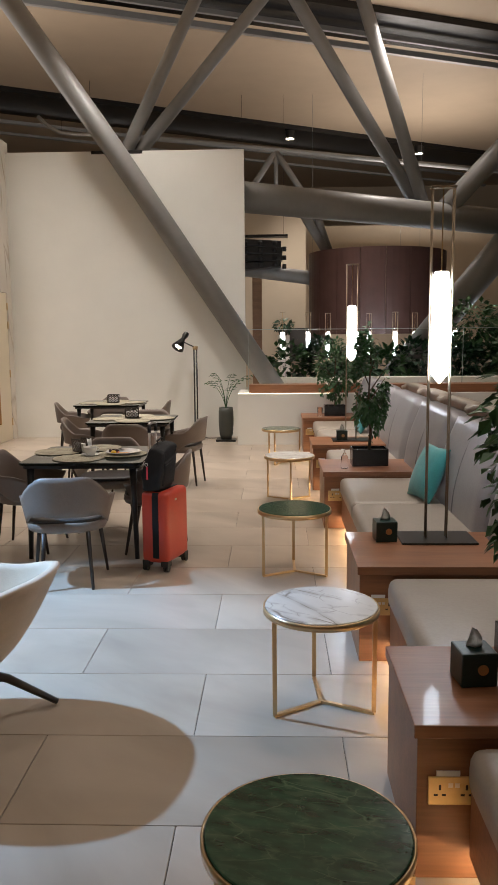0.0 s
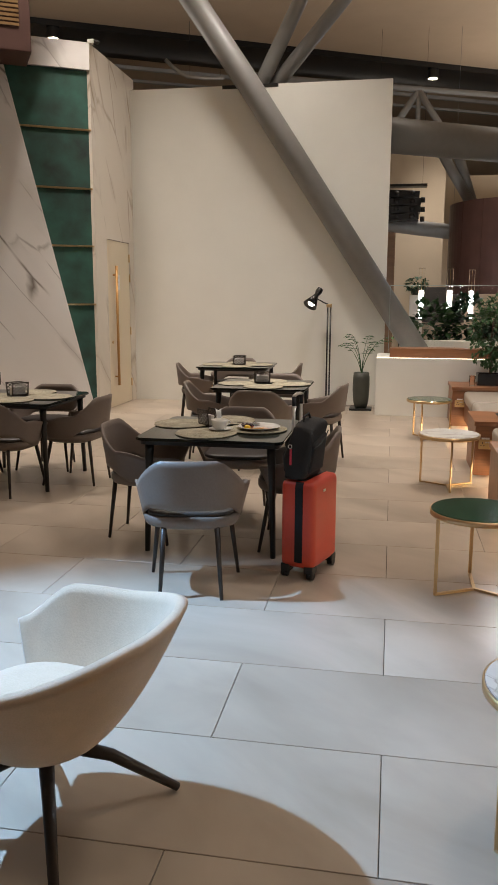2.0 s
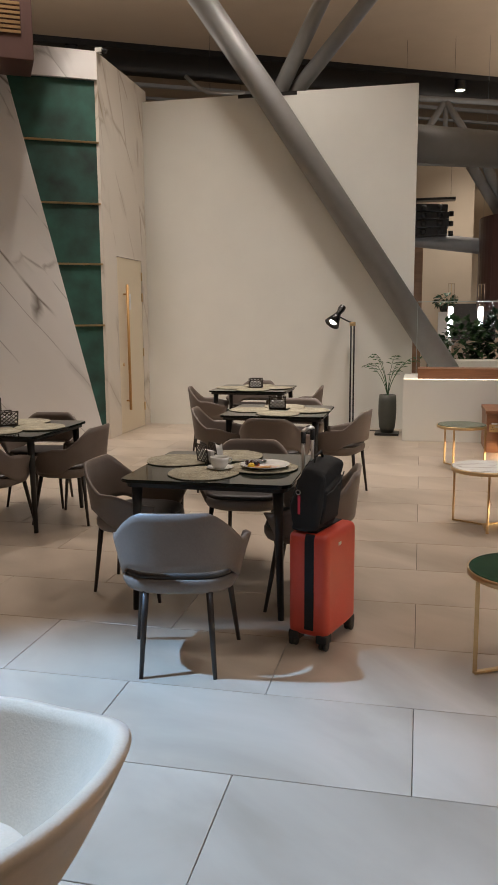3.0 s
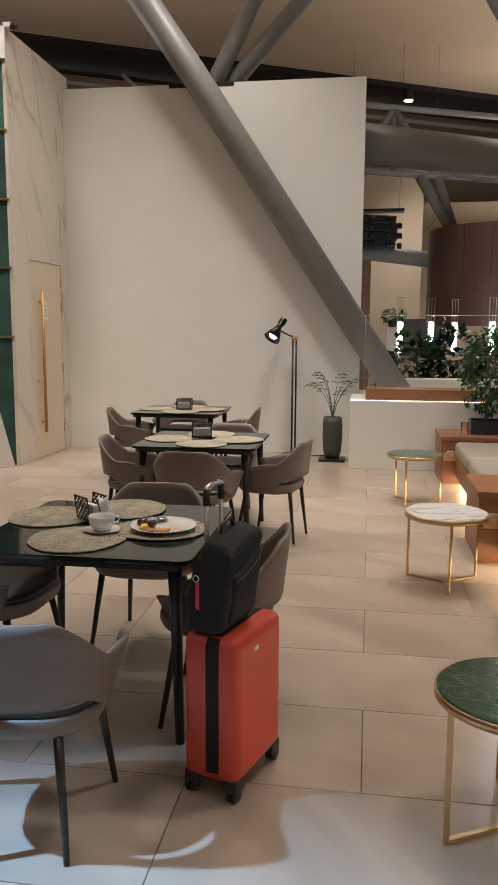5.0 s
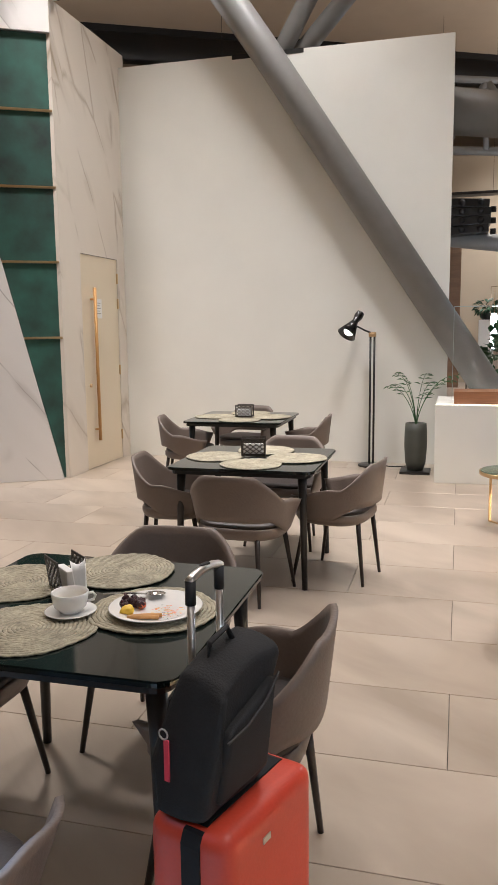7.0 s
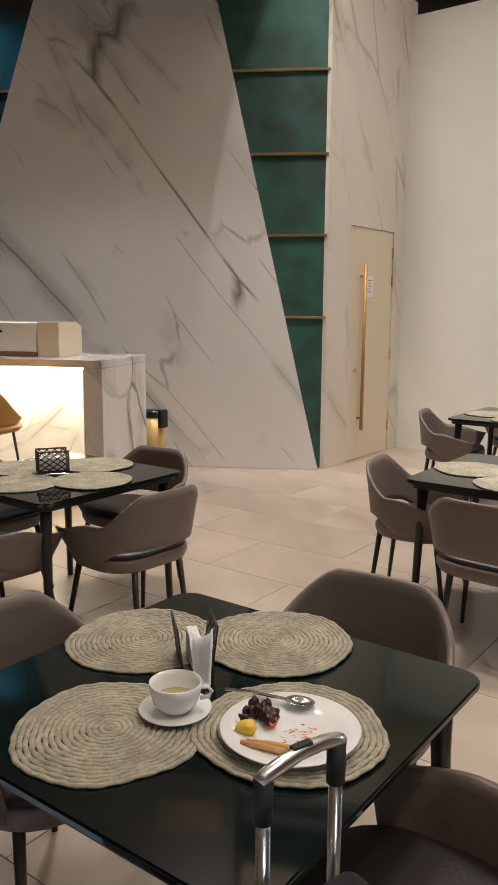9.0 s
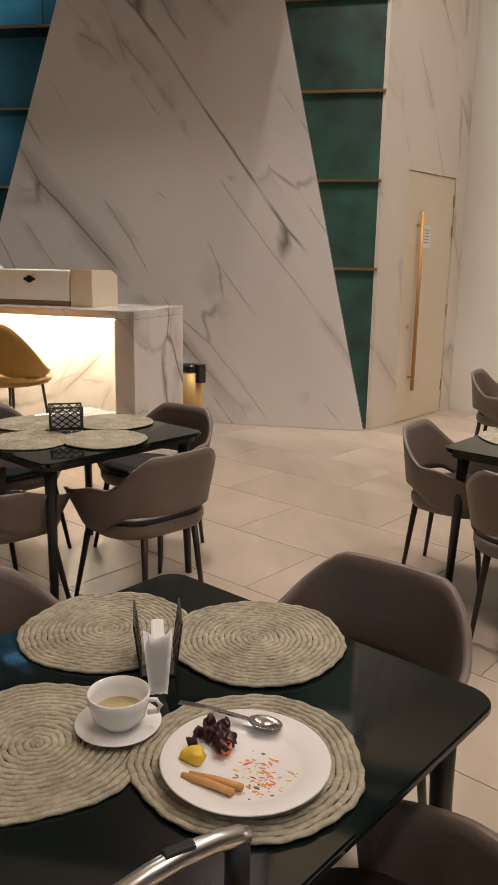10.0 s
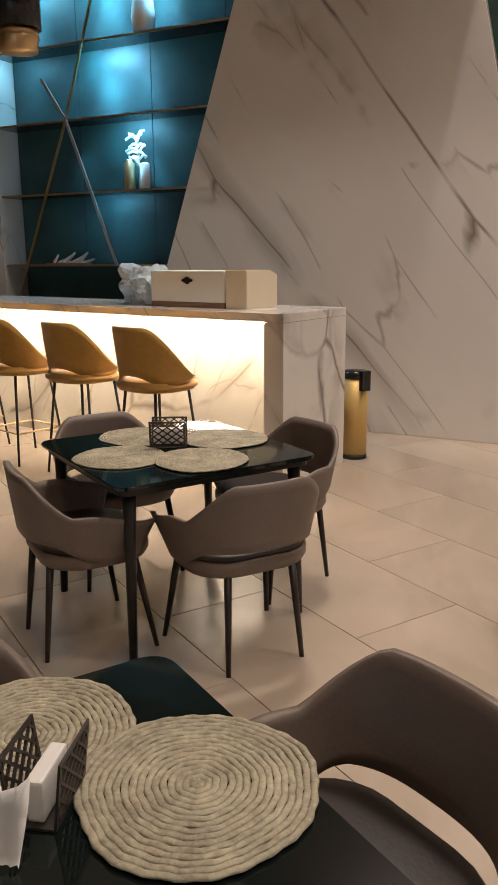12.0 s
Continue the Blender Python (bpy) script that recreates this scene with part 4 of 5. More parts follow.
ctg = make_coffee(M_GREENST, "round green marble coffee table with brass frame")
ctw = make_coffee(M_MARBLE_T, "round white marble coffee table with brass frame")
ctg.matrix_basis = pose(0.115, 1.81, 0, 0, 0, 5)
ctw.matrix_basis = pose(0.245, 3.42, 0, 0, 0, 4)
copy_thing(ctg, pose(0.18, 5.42, 0, 0, 0, 0))
copy_thing(ctw, pose(0.195, 7.92, 0, 0, 0, 62))
copy_thing(ctg, pose(0.135, 10.32, 0, 0, 0, 40))

BOXES = [(0.45, 2.26, 2.86), (0.455, 3.87, 4.58), (0.46, 6.67, 7.38), (0.45, 8.40, 9.1), (0.455, 11.3, 12.02)]
for x, y0, y1 in BOXES:
    b = thing("side_box", pose(x, y0, 0), "reddish wooden side table box between sofa seats", "side table", "sofa side tables")
    part("body", box(0.012, 0.85, 0.012, y1 - y0 - 0.012, 0.0, 0.455, 0.003), M_WOOD, b)
    part("top", box(0, 0.86, 0, y1 - y0, 0.457, 0.5, 0.004), M_WOOD, b)


def back_pad(y0, y1, flip, material, parent, at=0.0):
    def fn(u, v):
        a = min(1.0, abs(u - 0.5) * 2)
        z = 0.30 + 0.76 * v - 0.05 * smoothstep(0.75, 1.0, a) * v
        x = 0.16 * v - 0.05 * math.sin(v * 3.1) + 0.05 * smoothstep(0.82, 1.0, a)
        return Vector((flip * x, y0 + (y1 - y0) * u, z)), Vector((flip, 0, 0))

    pad = part("backrest", shell(fn, 28, 16, 0.13), material, parent, "padded leather backrest with rounded top", True)
    pad.location.x = at
    m_ = (y0 + y1) / 2
    part("seam", tube([(flip * (0.16 * v - 0.05 * math.sin(v * 3.1) - 0.002), m_, 0.32 + 0.72 * v) for v in [k / 10 for k in range(11)]], 0.004, 6), material, pad)


SEATS = ((0.6, 2.25, 2.86), (2.87, 3.86, 4.58), (4.59, 6.66, 7.38), (7.39, 8.39, 9.1), (9.11, 11.29, 11.98))
for y0, y1, y2 in SEATS:
    s = thing("sofa", pose(0.6, y0, 0), "grey leather sofa with silver back on wooden plinth", "sofa", "sofa row")
    part("plinth", box(0.02, 0.8, 0.0, y1 - y0, 0.09, 0.30), M_WOOD, s, "reddish wooden plinth")
    part("recess", box(0.1, 0.8, 0.0, y1 - y0, 0.0, 0.089), M_BLACK, s)
    n = 1 if y1 - y0 < 1.2 else 2
    for k in range(n):
        w = (y1 - y0) / n
        part("seat_cushion", box(0.0, 0.80, k * w + 0.004, (k + 1) * w - 0.004, 0.302, 0.455, 0.06, 4), M_SOFA, s, "padded grey leather cushion", True)
    part("light_strip", box(0.075, 0.095, 0.02, y1 - y0 - 0.02, 0.06, 0.08), M_LEDW, s, "warm light strip under the plinth")
    nb_ = 2 if y2 - y0 > 2.0 else 1
    part("back_frame", box(0.76, 0.82, 0.0, y2 - y0, 0.0, 0.5), M_WOOD, s)
    pivot = part("back_rail", box(0.80, 0.84, 0.0, y2 - y0, 0.5, 0.6), M_WOOD, s)
    for k in range(nb_):
        w = (y2 - y0) / nb_
        back_pad(k * w + 0.01, (k + 1) * w - 0.01, 1, M_SOFAB, s, 0.64)
for k in range(4):
    s = thing("sofa", pose(2.05, 1.2 + 2.3 * k, 0), "beige leather sofa of the row behind", "sofa", "sofa row behind")
    part("plinth", box(-0.2, 0.55, 0.0, 2.28, 0.0, 0.30), M_WOOD, s)
    part("seat_cushion", box(-0.1, 0.55, 0.0, 2.28, 0.302, 0.45, 0.05, 3), M_SOFA, s, "", True)
    for q in range(2):
        back_pad(q * 1.14 + 0.01, q * 1.14 + 1.13, -1, M_SOFA, s)
wall("wall_sofa_core", box(1.56, 1.74, 0.6, 11.3, 0, 0.9), M_WOOD, "wooden spine between the sofa rows", "partition")


def make_socket(x, y, z):
    s = thing("socket_plate", pose(x, y, z), "brass double power socket on the wooden box", "socket", "power sockets")
    pl_ = part("plate", box(-0.075, 0.075, -0.008, 0.0, -0.045, 0.045, 0.003), M_SOCKET, s)
    for q in (-0.04, 0.04):
        for dx, dz, w, h in ((0, 0.012, 0.007, 0.016), (-0.012, -0.012, 0.012, 0.006), (0.012, -0.012, 0.012, 0.006)):
            part("slot", box(q + dx - w / 2, q + dx + w / 2, -0.0095, -0.0082, dz - h / 2, dz + h / 2), M_BLACK, pl_)
    for q in (-0.008, 0.012):
        part("usb_port", box(q - 0.007, q + 0.007, -0.0095, -0.0082, 0.012, 0.026), M_ALU, pl_)
    part("card", box(-0.05, 0.02, -0.006, -0.001, 0.046, 0.062), M_PAPER, s, "white card above the plate")


for (bx, y0, y1), dx in zip(BOXES, (0.12, 0.12, 0.12, 0.12, 0.12)):
    make_socket(bx + dx, y0 + 0.011, 0.29)


def make_tissue(x, y, a):
    t = thing("tissue_box", pose(x, y, 0.501, 0, 0, a), "dark green leather tissue box on the side table", "tissue box", "tissue boxes")
    part("case", box(-0.06, 0.06, -0.06, 0.06, 0, 0.115, 0.006), M_BOXG, t)
    part("emblem", moved(lathe([(0.001, 0), (0.018, 0), (0.018, 0.003), (0.001, 0.003)], 20), pose(0.01, -0.0605, 0.06, 90)), M_ROSE, t, "round copper emblem")
    tb = bmesh.new()
    rr = []
    for i in range(5):
        w = 0.03 * (1 - i / 6)
        rr.append([tb.verts.new((-w + 2 * w * q / 4 + 0.006 * math.sin(i), 0.012 * math.sin(q * 2.0 + i), 0.112 + 0.017 * i)) for q in range(5)])
    for p, q_ in zip(rr, rr[1:]):
        for k in range(4):
            tb.faces.new((p[k], p[k + 1], q_[k + 1], q_[k]))
    bmesh.ops.solidify(tb, geom=tb.faces[:], thickness=0.003)
    part("tissue", tb, M_PAPER, t, "white tissue sticking out", True)


make_tissue(0.70, 2.57, 6)
make_tissue(0.665, 4.40, 4)
make_tissue(0.80, 8.75, 0)

# standing light tubes on the boxes


def make_tube_lamp(x, y, z, label, r=0.046):
    t = thing("tube_lamp", pose(x, y, z), label, "floor lamp", "tube lamps")
    part("base_plate", box(-0.21, 0.21, -0.14, 0.14, 0.0, 0.012, 0.003), M_BLACK, t, "dark metal base plate")
    for dx in (-0.058, 0.058):
        for dy in (-0.02, 0.02):
            part("rod", tube([(dx, dy, 0.01), (dx, dy, 1.93)], 0.0042, 8), M_BRONZE, t, "thin bronze rod", True)
    part("top_bar", box(-0.068, 0.068, -0.026, 0.026, 1.93, 1.942, 0.002), M_BRONZE, t)
    part("tube", lathe([(0.005, 0.885), (r, 0.935), (r, 1.46), (r * 0.8, 1.49), (0.005, 1.49)], 6), M_TUBE, t, "glowing white six-sided tube")
    part("hanger", tube([(0, 0, 1.48), (0, 0, 1.935)], 0.004, 6), M_ROSE, t)
    return t


tl = make_tube_lamp(0.955, 4.42, 0.5, "tall bronze rod lamp with glowing white tube on the side table")
copy_thing(tl, pose(0.905, 8.78, 0.5))
for k, (x, y) in enumerate(((0.25, 18.0), (0.85, 18.4), (1.35, 19.0), (1.95, 18.2), (2.4, 19.5), (2.9, 18.6), (3.5, 19.4), (4.2, 18.2), (5.0, 17.2))):
    q = thing("side_box", pose(x - 0.3, y - 0.3, 0), "wooden side table far across the hall", "side table", "far side tables")
    part("body", box(0, 0.6, 0, 0.6, 0, 0.30, 0.004), M_WOOD, q)
    copy_thing(tl, pose(x, y, 0.302))

# ---- plants ----


def leaf_cloud(name, centre, radii, count, size, seed, material, parent, gaps=0.35, droop=0.4):
    r = random.Random(seed)
    verts, faces = [], []
    made = 0
    while made < count:
        d = Vector((r.gauss(0, 1), r.gauss(0, 1), r.gauss(0, 1))).normalized()
        k = r.uniform(0.25, 1.0) ** 0.5
        p = Vector((centre[0] + d.x * radii[0] * k, centre[1] + d.y * radii[1] * k, centre[2] + d.z * radii[2] * k))
        if noise.noise(p * (1.1 / max(radii) * 2.2) + Vector((seed, 0, 0))) < gaps - 0.5:
            continue
        ln = size * r.uniform(0.65, 1.25)
        w = ln * 0.33
        out = (d + Vector((r.gauss(0, 0.5), r.gauss(0, 0.5), -droop + r.gauss(0, 0.4)))).normalized()
        side = out.cross(Vector((r.gauss(0, 0.3), r.gauss(0, 0.3), 1))).normalized()
        up = side.cross(out)
        i = len(verts)
        verts += [p, p + out * ln * 0.45 + side * w + up * w * 0.25, p + out * ln * 0.5 - up * ln * 0.03, p + out * ln * 0.45 - side * w + up * w * 0.25, p + out * ln - up * ln * 0.12]
        faces += [(i, i + 1, i + 2), (i, i + 2, i + 3), (i + 1, i + 4, i + 2), (i + 2, i + 4, i + 3)]
        made += 1
    me = bpy.data.meshes.new(name)
    me.from_pydata(verts, [], faces)
    me.materials.append(material)
    ob = new(name, me)
    ob.parent = parent
    return ob


def ficus(x, y, z, height, spread, seed, leaves, size, label):
    f = thing("ficus_plant", pose(x, y, z), label, "potted plant", "ficus plants")
    pb = bmesh.new()
    for a in (box(-0.16, 0.16, -0.12, -0.108, 0, 0.15), box(-0.16, 0.16, 0.108, 0.12, 0, 0.15), box(-0.16, -0.148, -0.108, 0.108, 0, 0.15), box(0.148, 0.16, -0.108, 0.108, 0, 0.15), box(-0.148, 0.148, -0.108, 0.108, 0, 0.01)):
        merge(pb, a)
    part("planter_box", pb, M_BLACKP, f, "black rectangular planter box")
    part("soil", box(-0.147, 0.147, -0.107, 0.107, 0.011, 0.125), M_SOIL, f)
    part("trunk", tube([(0, 0, 0.1), (0.015, 0.01, 0.3), (-0.01, -0.005, 0.5 * height), (0.01, 0, 0.8 * height)], 0.016, 8, 0.006), M_BARK, f, "", True)
    r = random.Random(seed)
    for k in range(7):
        a = r.uniform(0, 6.28)
        h0 = height * r.uniform(0.3, 0.7)
        part("branch", tube([(0, 0, h0), (0.5 * spread * math.cos(a), 0.5 * spread * math.sin(a), h0 + 0.12), (0.85 * spread * math.cos(a), 0.85 * spread * math.sin(a), h0 + 0.2)], 0.006, 6, 0.003), M_BARK, f)
    leaf_cloud("crown", (0, 0, height * 0.63), (spread, spread * 0.9, height * 0.44), leaves, size, seed, M_LEAF, f, 0.42)
    return f


ficus(0.97, 2.60, 0.501, 1.28, 0.25, 11, 1500, 0.062, "bushy ficus in a black planter box on side table")
ficus(0.90, 7.08, 0.501, 1.18, 0.165, 5, 1300, 0.055, "slim ficus in a black planter box on side table")
ficus(0.95, 11.66, 0.501, 1.06, 0.29, 8, 1100, 0.062, "wide ficus in a black planter box on side table")
bush = thing("planting", pose(0, 0, 0.85), "dense green shrubs in the planting bed behind glass", "shrubs", "", "stuff")
for k in range(11):
    leaf_cloud("shrub", (0.3 + k * 0.62, 14.9 + 0.35 * math.sin(k * 2.1), 0.28 + 0.08 * math.sin(k * 1.7)), (0.5, 0.45, 0.42), 330, 0.17, 40 + k, M_LEAFD if k % 3 else M_LEAF, bush, 0.4, 0.2)
for k, (x, y, h) in enumerate(((3.75, 14.4, 1.55), (4.6, 13.9, 1.85))):
    tr = thing("indoor_tree", pose(x, y + 0.6, 0.85), "leafy indoor tree in the planting bed", "tree", "indoor trees")
    part("trunk", tube([(0, 0, 0), (0.02, 0, 0.6), (0, 0.02, h * 0.6)], 0.03, 8, 0.015), M_BARK, tr, "", True)
    leaf_cloud("crown", (0, 0, h * 0.62), (0.6, 0.55, h * 0.35), 700, 0.13, 70 + k, M_LEAF, tr, 0.42)
hp = thing("potted_shrub", pose(0.38, 26.3, 0), "small shrub on a tall white stand", "plant")
part("stand", box(-0.2, 0.2, -0.2, 0.2, 0, 1.75, 0.01), M_WHITE, hp, "white stand")
part("pot", lathe([(0.01, 1.75), (0.12, 1.75), (0.15, 1.93), (0.01, 1.93)], 14), M_POT, hp)
leaf_cloud("crown", (0, 0, 2.07), (0.3, 0.25, 0.2), 110, 0.16, 3, M_LEAFD, hp)

pp = thing("potted_palm", pose(-0.735, 12.6, 0), "small palm in a tall grey-green pot on the floor", "potted plant")
part("base_plate", box(-0.16, 0.16, -0.15, 0.15, 0, 0.03, 0.004), M_BLACK, pp, "dark base plate")
part("pot", lathe([(0.01, 0.031), (0.085, 0.031), (0.11, 0.12), (0.122, 0.3), (0.12, 0.46), (0.112, 0.545), (0.10, 0.545), (0.105, 0.46), (0.01, 0.46)], 32), M_POT, pp, "", True)
part("soil", lathe([(0.01, 0.465), (0.10, 0.465), (0.10, 0.505), (0.01, 0.505)], 20), M_SOIL, pp)
rp = random.Random(12)
for k in range(9):
    a = k * 0.72 + rp.uniform(-0.2, 0.2)
    reach, rise = rp.uniform(0.2, 0.5), rp.uniform(0.62, 0.98)
    pts = []
    for q in range(9):
        f = q / 8
        pts.append(Vector((reach * math.cos(a) * f ** 1.6, 0.6 * reach * math.sin(a) * f ** 1.6, 0.48 + rise * (f - 0.32 * f ** 3))))
    fr = tube(pts, 0.006, 5, 0.002)
    for q in range(5, 9):
        for s in (-1, 1):
            d = (pts[q] - pts[q - 1]).normalized()
            sd = d.cross(Vector((0, 0, 1))).normalized() * s
            tip = pts[q] + (d * 0.7 + sd) * 0.15 * (1.15 - q / 11) - Vector((0, 0, 0.045))
            mid = (pts[q] + tip) / 2 + Vector((0, 0, 0.008))
            w = d * 0.009
            vs = [fr.verts.new(v) for v in (pts[q], mid + w, tip, mid - w)]
            fr.faces.new(vs)
    part("frond", fr, M_LEAF, pp)

# floor lamp
fl = thing("floor_lamp", pose(-1.25, 12.92, 0), "black floor lamp with tilted cone shade, switched on", "floor lamp")
part("base", lathe([(0.01, 0), (0.15, 0), (0.15, 0.018), (0.14, 0.024), (0.01, 0.024)], 36), M_BLACK, fl, "round black base", True)
for dx in (-0.022, 0.022):
    part("pole", tube([(dx, 0, 0.02), (dx, 0, 1.5)], 0.012, 10), M_BLACK, fl, "", True)
part("joint", moved(lathe([(0.01, -0.04), (0.028, -0.04), (0.028, 0.04), (0.01, 0.04)], 16), pose(0, 0, 1.5, 0, 90, 0)), M_GOLD, fl, "brass swivel joint", True)
part("arm", tube([(0.03, 0, 1.5), (-0.08, -0.01, 1.545), (-0.185, -0.012, 1.60)], 0.010, 10), M_BLACK, fl, "", True)
shade_m = look((-0.165, 0.015, 1.70), (-0.285, -0.13, 1.49))
part("shade", moved(lathe([(0.045, 0.055), (0.05, 0.0), (0.034, -0.06), (0.045, -0.10), (0.108, -0.265), (0.102, -0.265), (0.040, -0.10), (0.012, -0.05), (0.040, 0.05)], 36, cap=False), shade_m), M_BLACKP, fl, "black waisted metal shade", True)
part("bulb", moved(lathe([(0.005, -0.255), (0.04, -0.245), (0.06, -0.215), (0.05, -0.17), (0.02, -0.12), (0.005, -0.11)], 24), shade_m), M_BULB, fl, "glowing bulb", True)
part("cord", tube([(0.12, 0.0, 0.012), (0.22, -0.05, 0.008), (0.33, -0.02, 0.008), (0.45, 0.05, 0.008)], 0.006, 6), M_BLACK, fl, "black power cord")

# cushions


def cushion(x, y, z, a, material, label):
    c = thing("cushion", pose(x, y, z, 0, 22, a), label, "cushion", "sofa cushions")
    b = bmesh.new()
    bmesh.ops.create_grid(b, x_segments=14, y_segments=14, size=0.21)
    up = [v.co.copy() for v in b.verts]
    b2 = bmesh.new()
    g = [[None] * 15 for _ in range(15)]
    gl_ = [[None] * 15 for _ in range(15)]
    b.free()
    for i in range(15):
        for j in range(15):
            u, v = -1 + 2 * i / 14, -1 + 2 * j / 14
            h = 0.075 * (max(0, (1 - abs(u) ** 2.5) * (1 - abs(v) ** 2.5))) ** 0.6
            k = 1 - 0.07 * (1 - abs(u) * abs(v))
            g[i][j] = b2.verts.new((h, u * 0.21 * k, 0.21 + v * 0.21 * k))
            gl_[i][j] = b2.verts.new((-h - 0.002, u * 0.21 * k, 0.21 + v * 0.21 * k))
    for i in range(14):
        for j in range(14):
            b2.faces.new((g[i][j], g[i + 1][j], g[i + 1][j + 1], g[i][j + 1]))
            b2.faces.new((gl_[i][j], gl_[i][j + 1], gl_[i + 1][j + 1], gl_[i + 1][j]))
    bmesh.ops.remove_doubles(b2, verts=b2.verts[:], dist=0.003)
    part("pillow", b2, material, c, "", True)


cushion(1.10, 5.75, 0.455, 12, M_TEALC, "teal fabric scatter cushion on the sofa")
cushion(1.10, 3.25, 0.455, -8, M_TEALC, "teal fabric scatter cushion on the sofa")
cushion(1.10, 9.9, 0.455, 4, M_TEALC, "teal fabric scatter cushion on the sofa")

bo = thing("sanitiser_bottle", pose(0.66, 6.86, 0.501), "small clear sanitiser bottle with pump on the table", "bottle")
part("body", lathe([(0.005, 0), (0.03, 0), (0.032, 0.01), (0.032, 0.10), (0.014, 0.125), (0.014, 0.135), (0.005, 0.135)], 20), M_GLASS, bo, "clear bottle", True)
part("pump", tube([(0, 0, 0.13), (0, 0, 0.165), (-0.03, -0.005, 0.165)], 0.006, 8), M_ALU, bo, "", True)
gt = thing("drinking_glass", pose(0.72, 11.5, 0.501), "clear drinking glass on the side table", "glass")
part("glass", lathe([(0.001, 0), (0.035, 0), (0.04, 0.13), (0.038, 0.13), (0.033, 0.006), (0.001, 0.006)], 24), M_GLASS, gt, "", True)

# ---- bar ----
BAR = pose(-4.72, 8.92, 0, 0, 0, 22)
bar = thing("bar_counter", BAR, "white marble bar counter with warm lit recessed front", "bar counter")
part("worktop", box(-5.4, 0.0, 0.0, 0.86, 1.14, 1.2, 0.004), M_MARBLE, bar, "marble worktop")
part("end_panel", box(-0.16, 0.0, 0.0, 0.86, 0.0, 1.139, 0.004), M_MARBLE, bar, "marble end panel")
part("front_panel", box(-5.4, -0.161, 0.32, 0.5, 0.0, 1.139), M_MARBLE_B, bar, "glossy white marble front")
part("light_strip", box(-5.38, -0.18, 0.03, 0.075, 1.122, 1.137), M_BARLED, bar, "warm light strip under the worktop")
for k in range(5):
    s = thing("bar_stool", BAR @ pose(-0.76 - 0.72 * k, -0.42, 0, 0, 0, -6 + 3 * (k % 2)), "mustard velvet bar stool with thin dark metal legs", "bar stool", "bar stools")

    def stool_shell(u, v):
        phi = radians(-112 + 224 * u)
        a = abs(math.degrees(phi))
        edge = 0.80 + 0.33 * (1 - smoothstep(28, 112, a))
        low = 0.755 + 0.05 * (1 - smoothstep(10, 55, a))
        z = low + (edge - low) * v
        f = 0.92 + 0.14 * v
        cx, sy = math.sin(phi), -math.cos(phi)
        return Vector((0.285 * f * cx, 0.265 * f * sy, z)), Vector((-cx, -sy, 0)).normalized()

    part("backrest", shell(stool_shell, 32, 6, 0.022), M_MUSTARD, s, "mustard velvet curved back", True)
    part("seat", plate(rounded(0.535, 0.51, 0.21, 6), 0.70, 0.765, 0.02), M_MUSTARD, s, "mustard velvet seat", True)
    for x, y in ((-1, -1), (1, -1), (-1, 1), (1, 1)):
        part("leg", tube([(x * 0.15, y * 0.15, 0.71), (x * 0.215, y * 0.215, 0.0)], 0.011, 8, 0.009), M_LEG, s, "", True)
    ft = bmesh.new()
    q = 0.195
    for p0, p1 in (((-q, -q), (q, -q)), ((q, -q), (q, q)), ((q, q), (-q, q)), ((-q, q), (-q, -q))):
        tube([(*p0, 0.25), (*p1, 0.25)], 0.007, 6, bm=ft)
    part("footrest", ft, M_ROSE, s, "brass footrest ring")

bn = thing("waste_bin", pose(-5.13, 9.90, 0), "round brass waste bin with black lid", "bin")
part("base_ring", lathe([(0.01, 0), (0.1, 0), (0.1, 0.035), (0.01, 0.035)], 32), M_RUBBER, bn, "", True)
part("body", lathe([(0.01, 0.036), (0.097, 0.036), (0.097, 0.64), (0.01, 0.64)], 40), M_BINBRASS, bn, "brushed brass cylinder", True)
part("lid", lathe([(0.01, 0.641), (0.1, 0.641), (0.1, 0.675), (0.088, 0.70), (0.01, 0.705)], 32), M_BLACKP, bn, "black lid", True)
part("hinge_box", box(0.06, 0.135, -0.04, 0.04, 0.55, 0.71, 0.01), M_BLACKP, bn)

cx_ = thing("white_case", BAR @ pose(-0.98, 0.45, 1.2), "white display case with dark emblem on the bar", "case")
part("body", box(-0.42, 0.30, -0.2, 0.2, 0.04, 0.27, 0.008), M_WHITE, cx_)
part("plinth", box(-0.42, 0.30, -0.2, 0.2, 0.0, 0.038), M_WOODL, cx_, "wooden plinth")
part("end_block", moved(plate([(-0.2, 0.0), (0.2, 0.0), (0.2, 0.24), (0.1, 0.275), (-0.2, 0.275)], 0.31, 0.50, 0.004), Matrix(((0, 0, 1, 0), (1, 0, 0, 0), (0, 1, 0, 0), (0, 0, 0, 1)))), M_CREAMDOOR, cx_, "cream bevelled end block")
em = bmesh.new()
for w, h, o in ((0.055, 0.016, 0), (0.03, 0.028, 0)):
    merge(em, moved(lathe([(0.001, 0), (1, 0), (1, 0.003), (0.001, 0.003)], 24), pose(-0.05, -0.2035, 0.2, 90) @ Matrix.Diagonal((w, h, 1, 1))))
part("emblem", em, M_BLACK, cx_, "dark oval emblem")
bg = thing("plastic_bundle", BAR @ pose(-1.62, 0.48, 1.2), "crumpled clear plastic bag bundle on the bar", "plastic bag")
pb2 = lump(0.24, 5.0, 0.8, 0.5, 4)
for v in pb2.verts:
    v.co += v.co.normalized() * 0.03 * noise.noise(v.co * 22)
    v.co.z = max(0.0, v.co.z + 0.13)
    v.co.x *= 1.15
part("bag", pb2, M_BAG, bg)

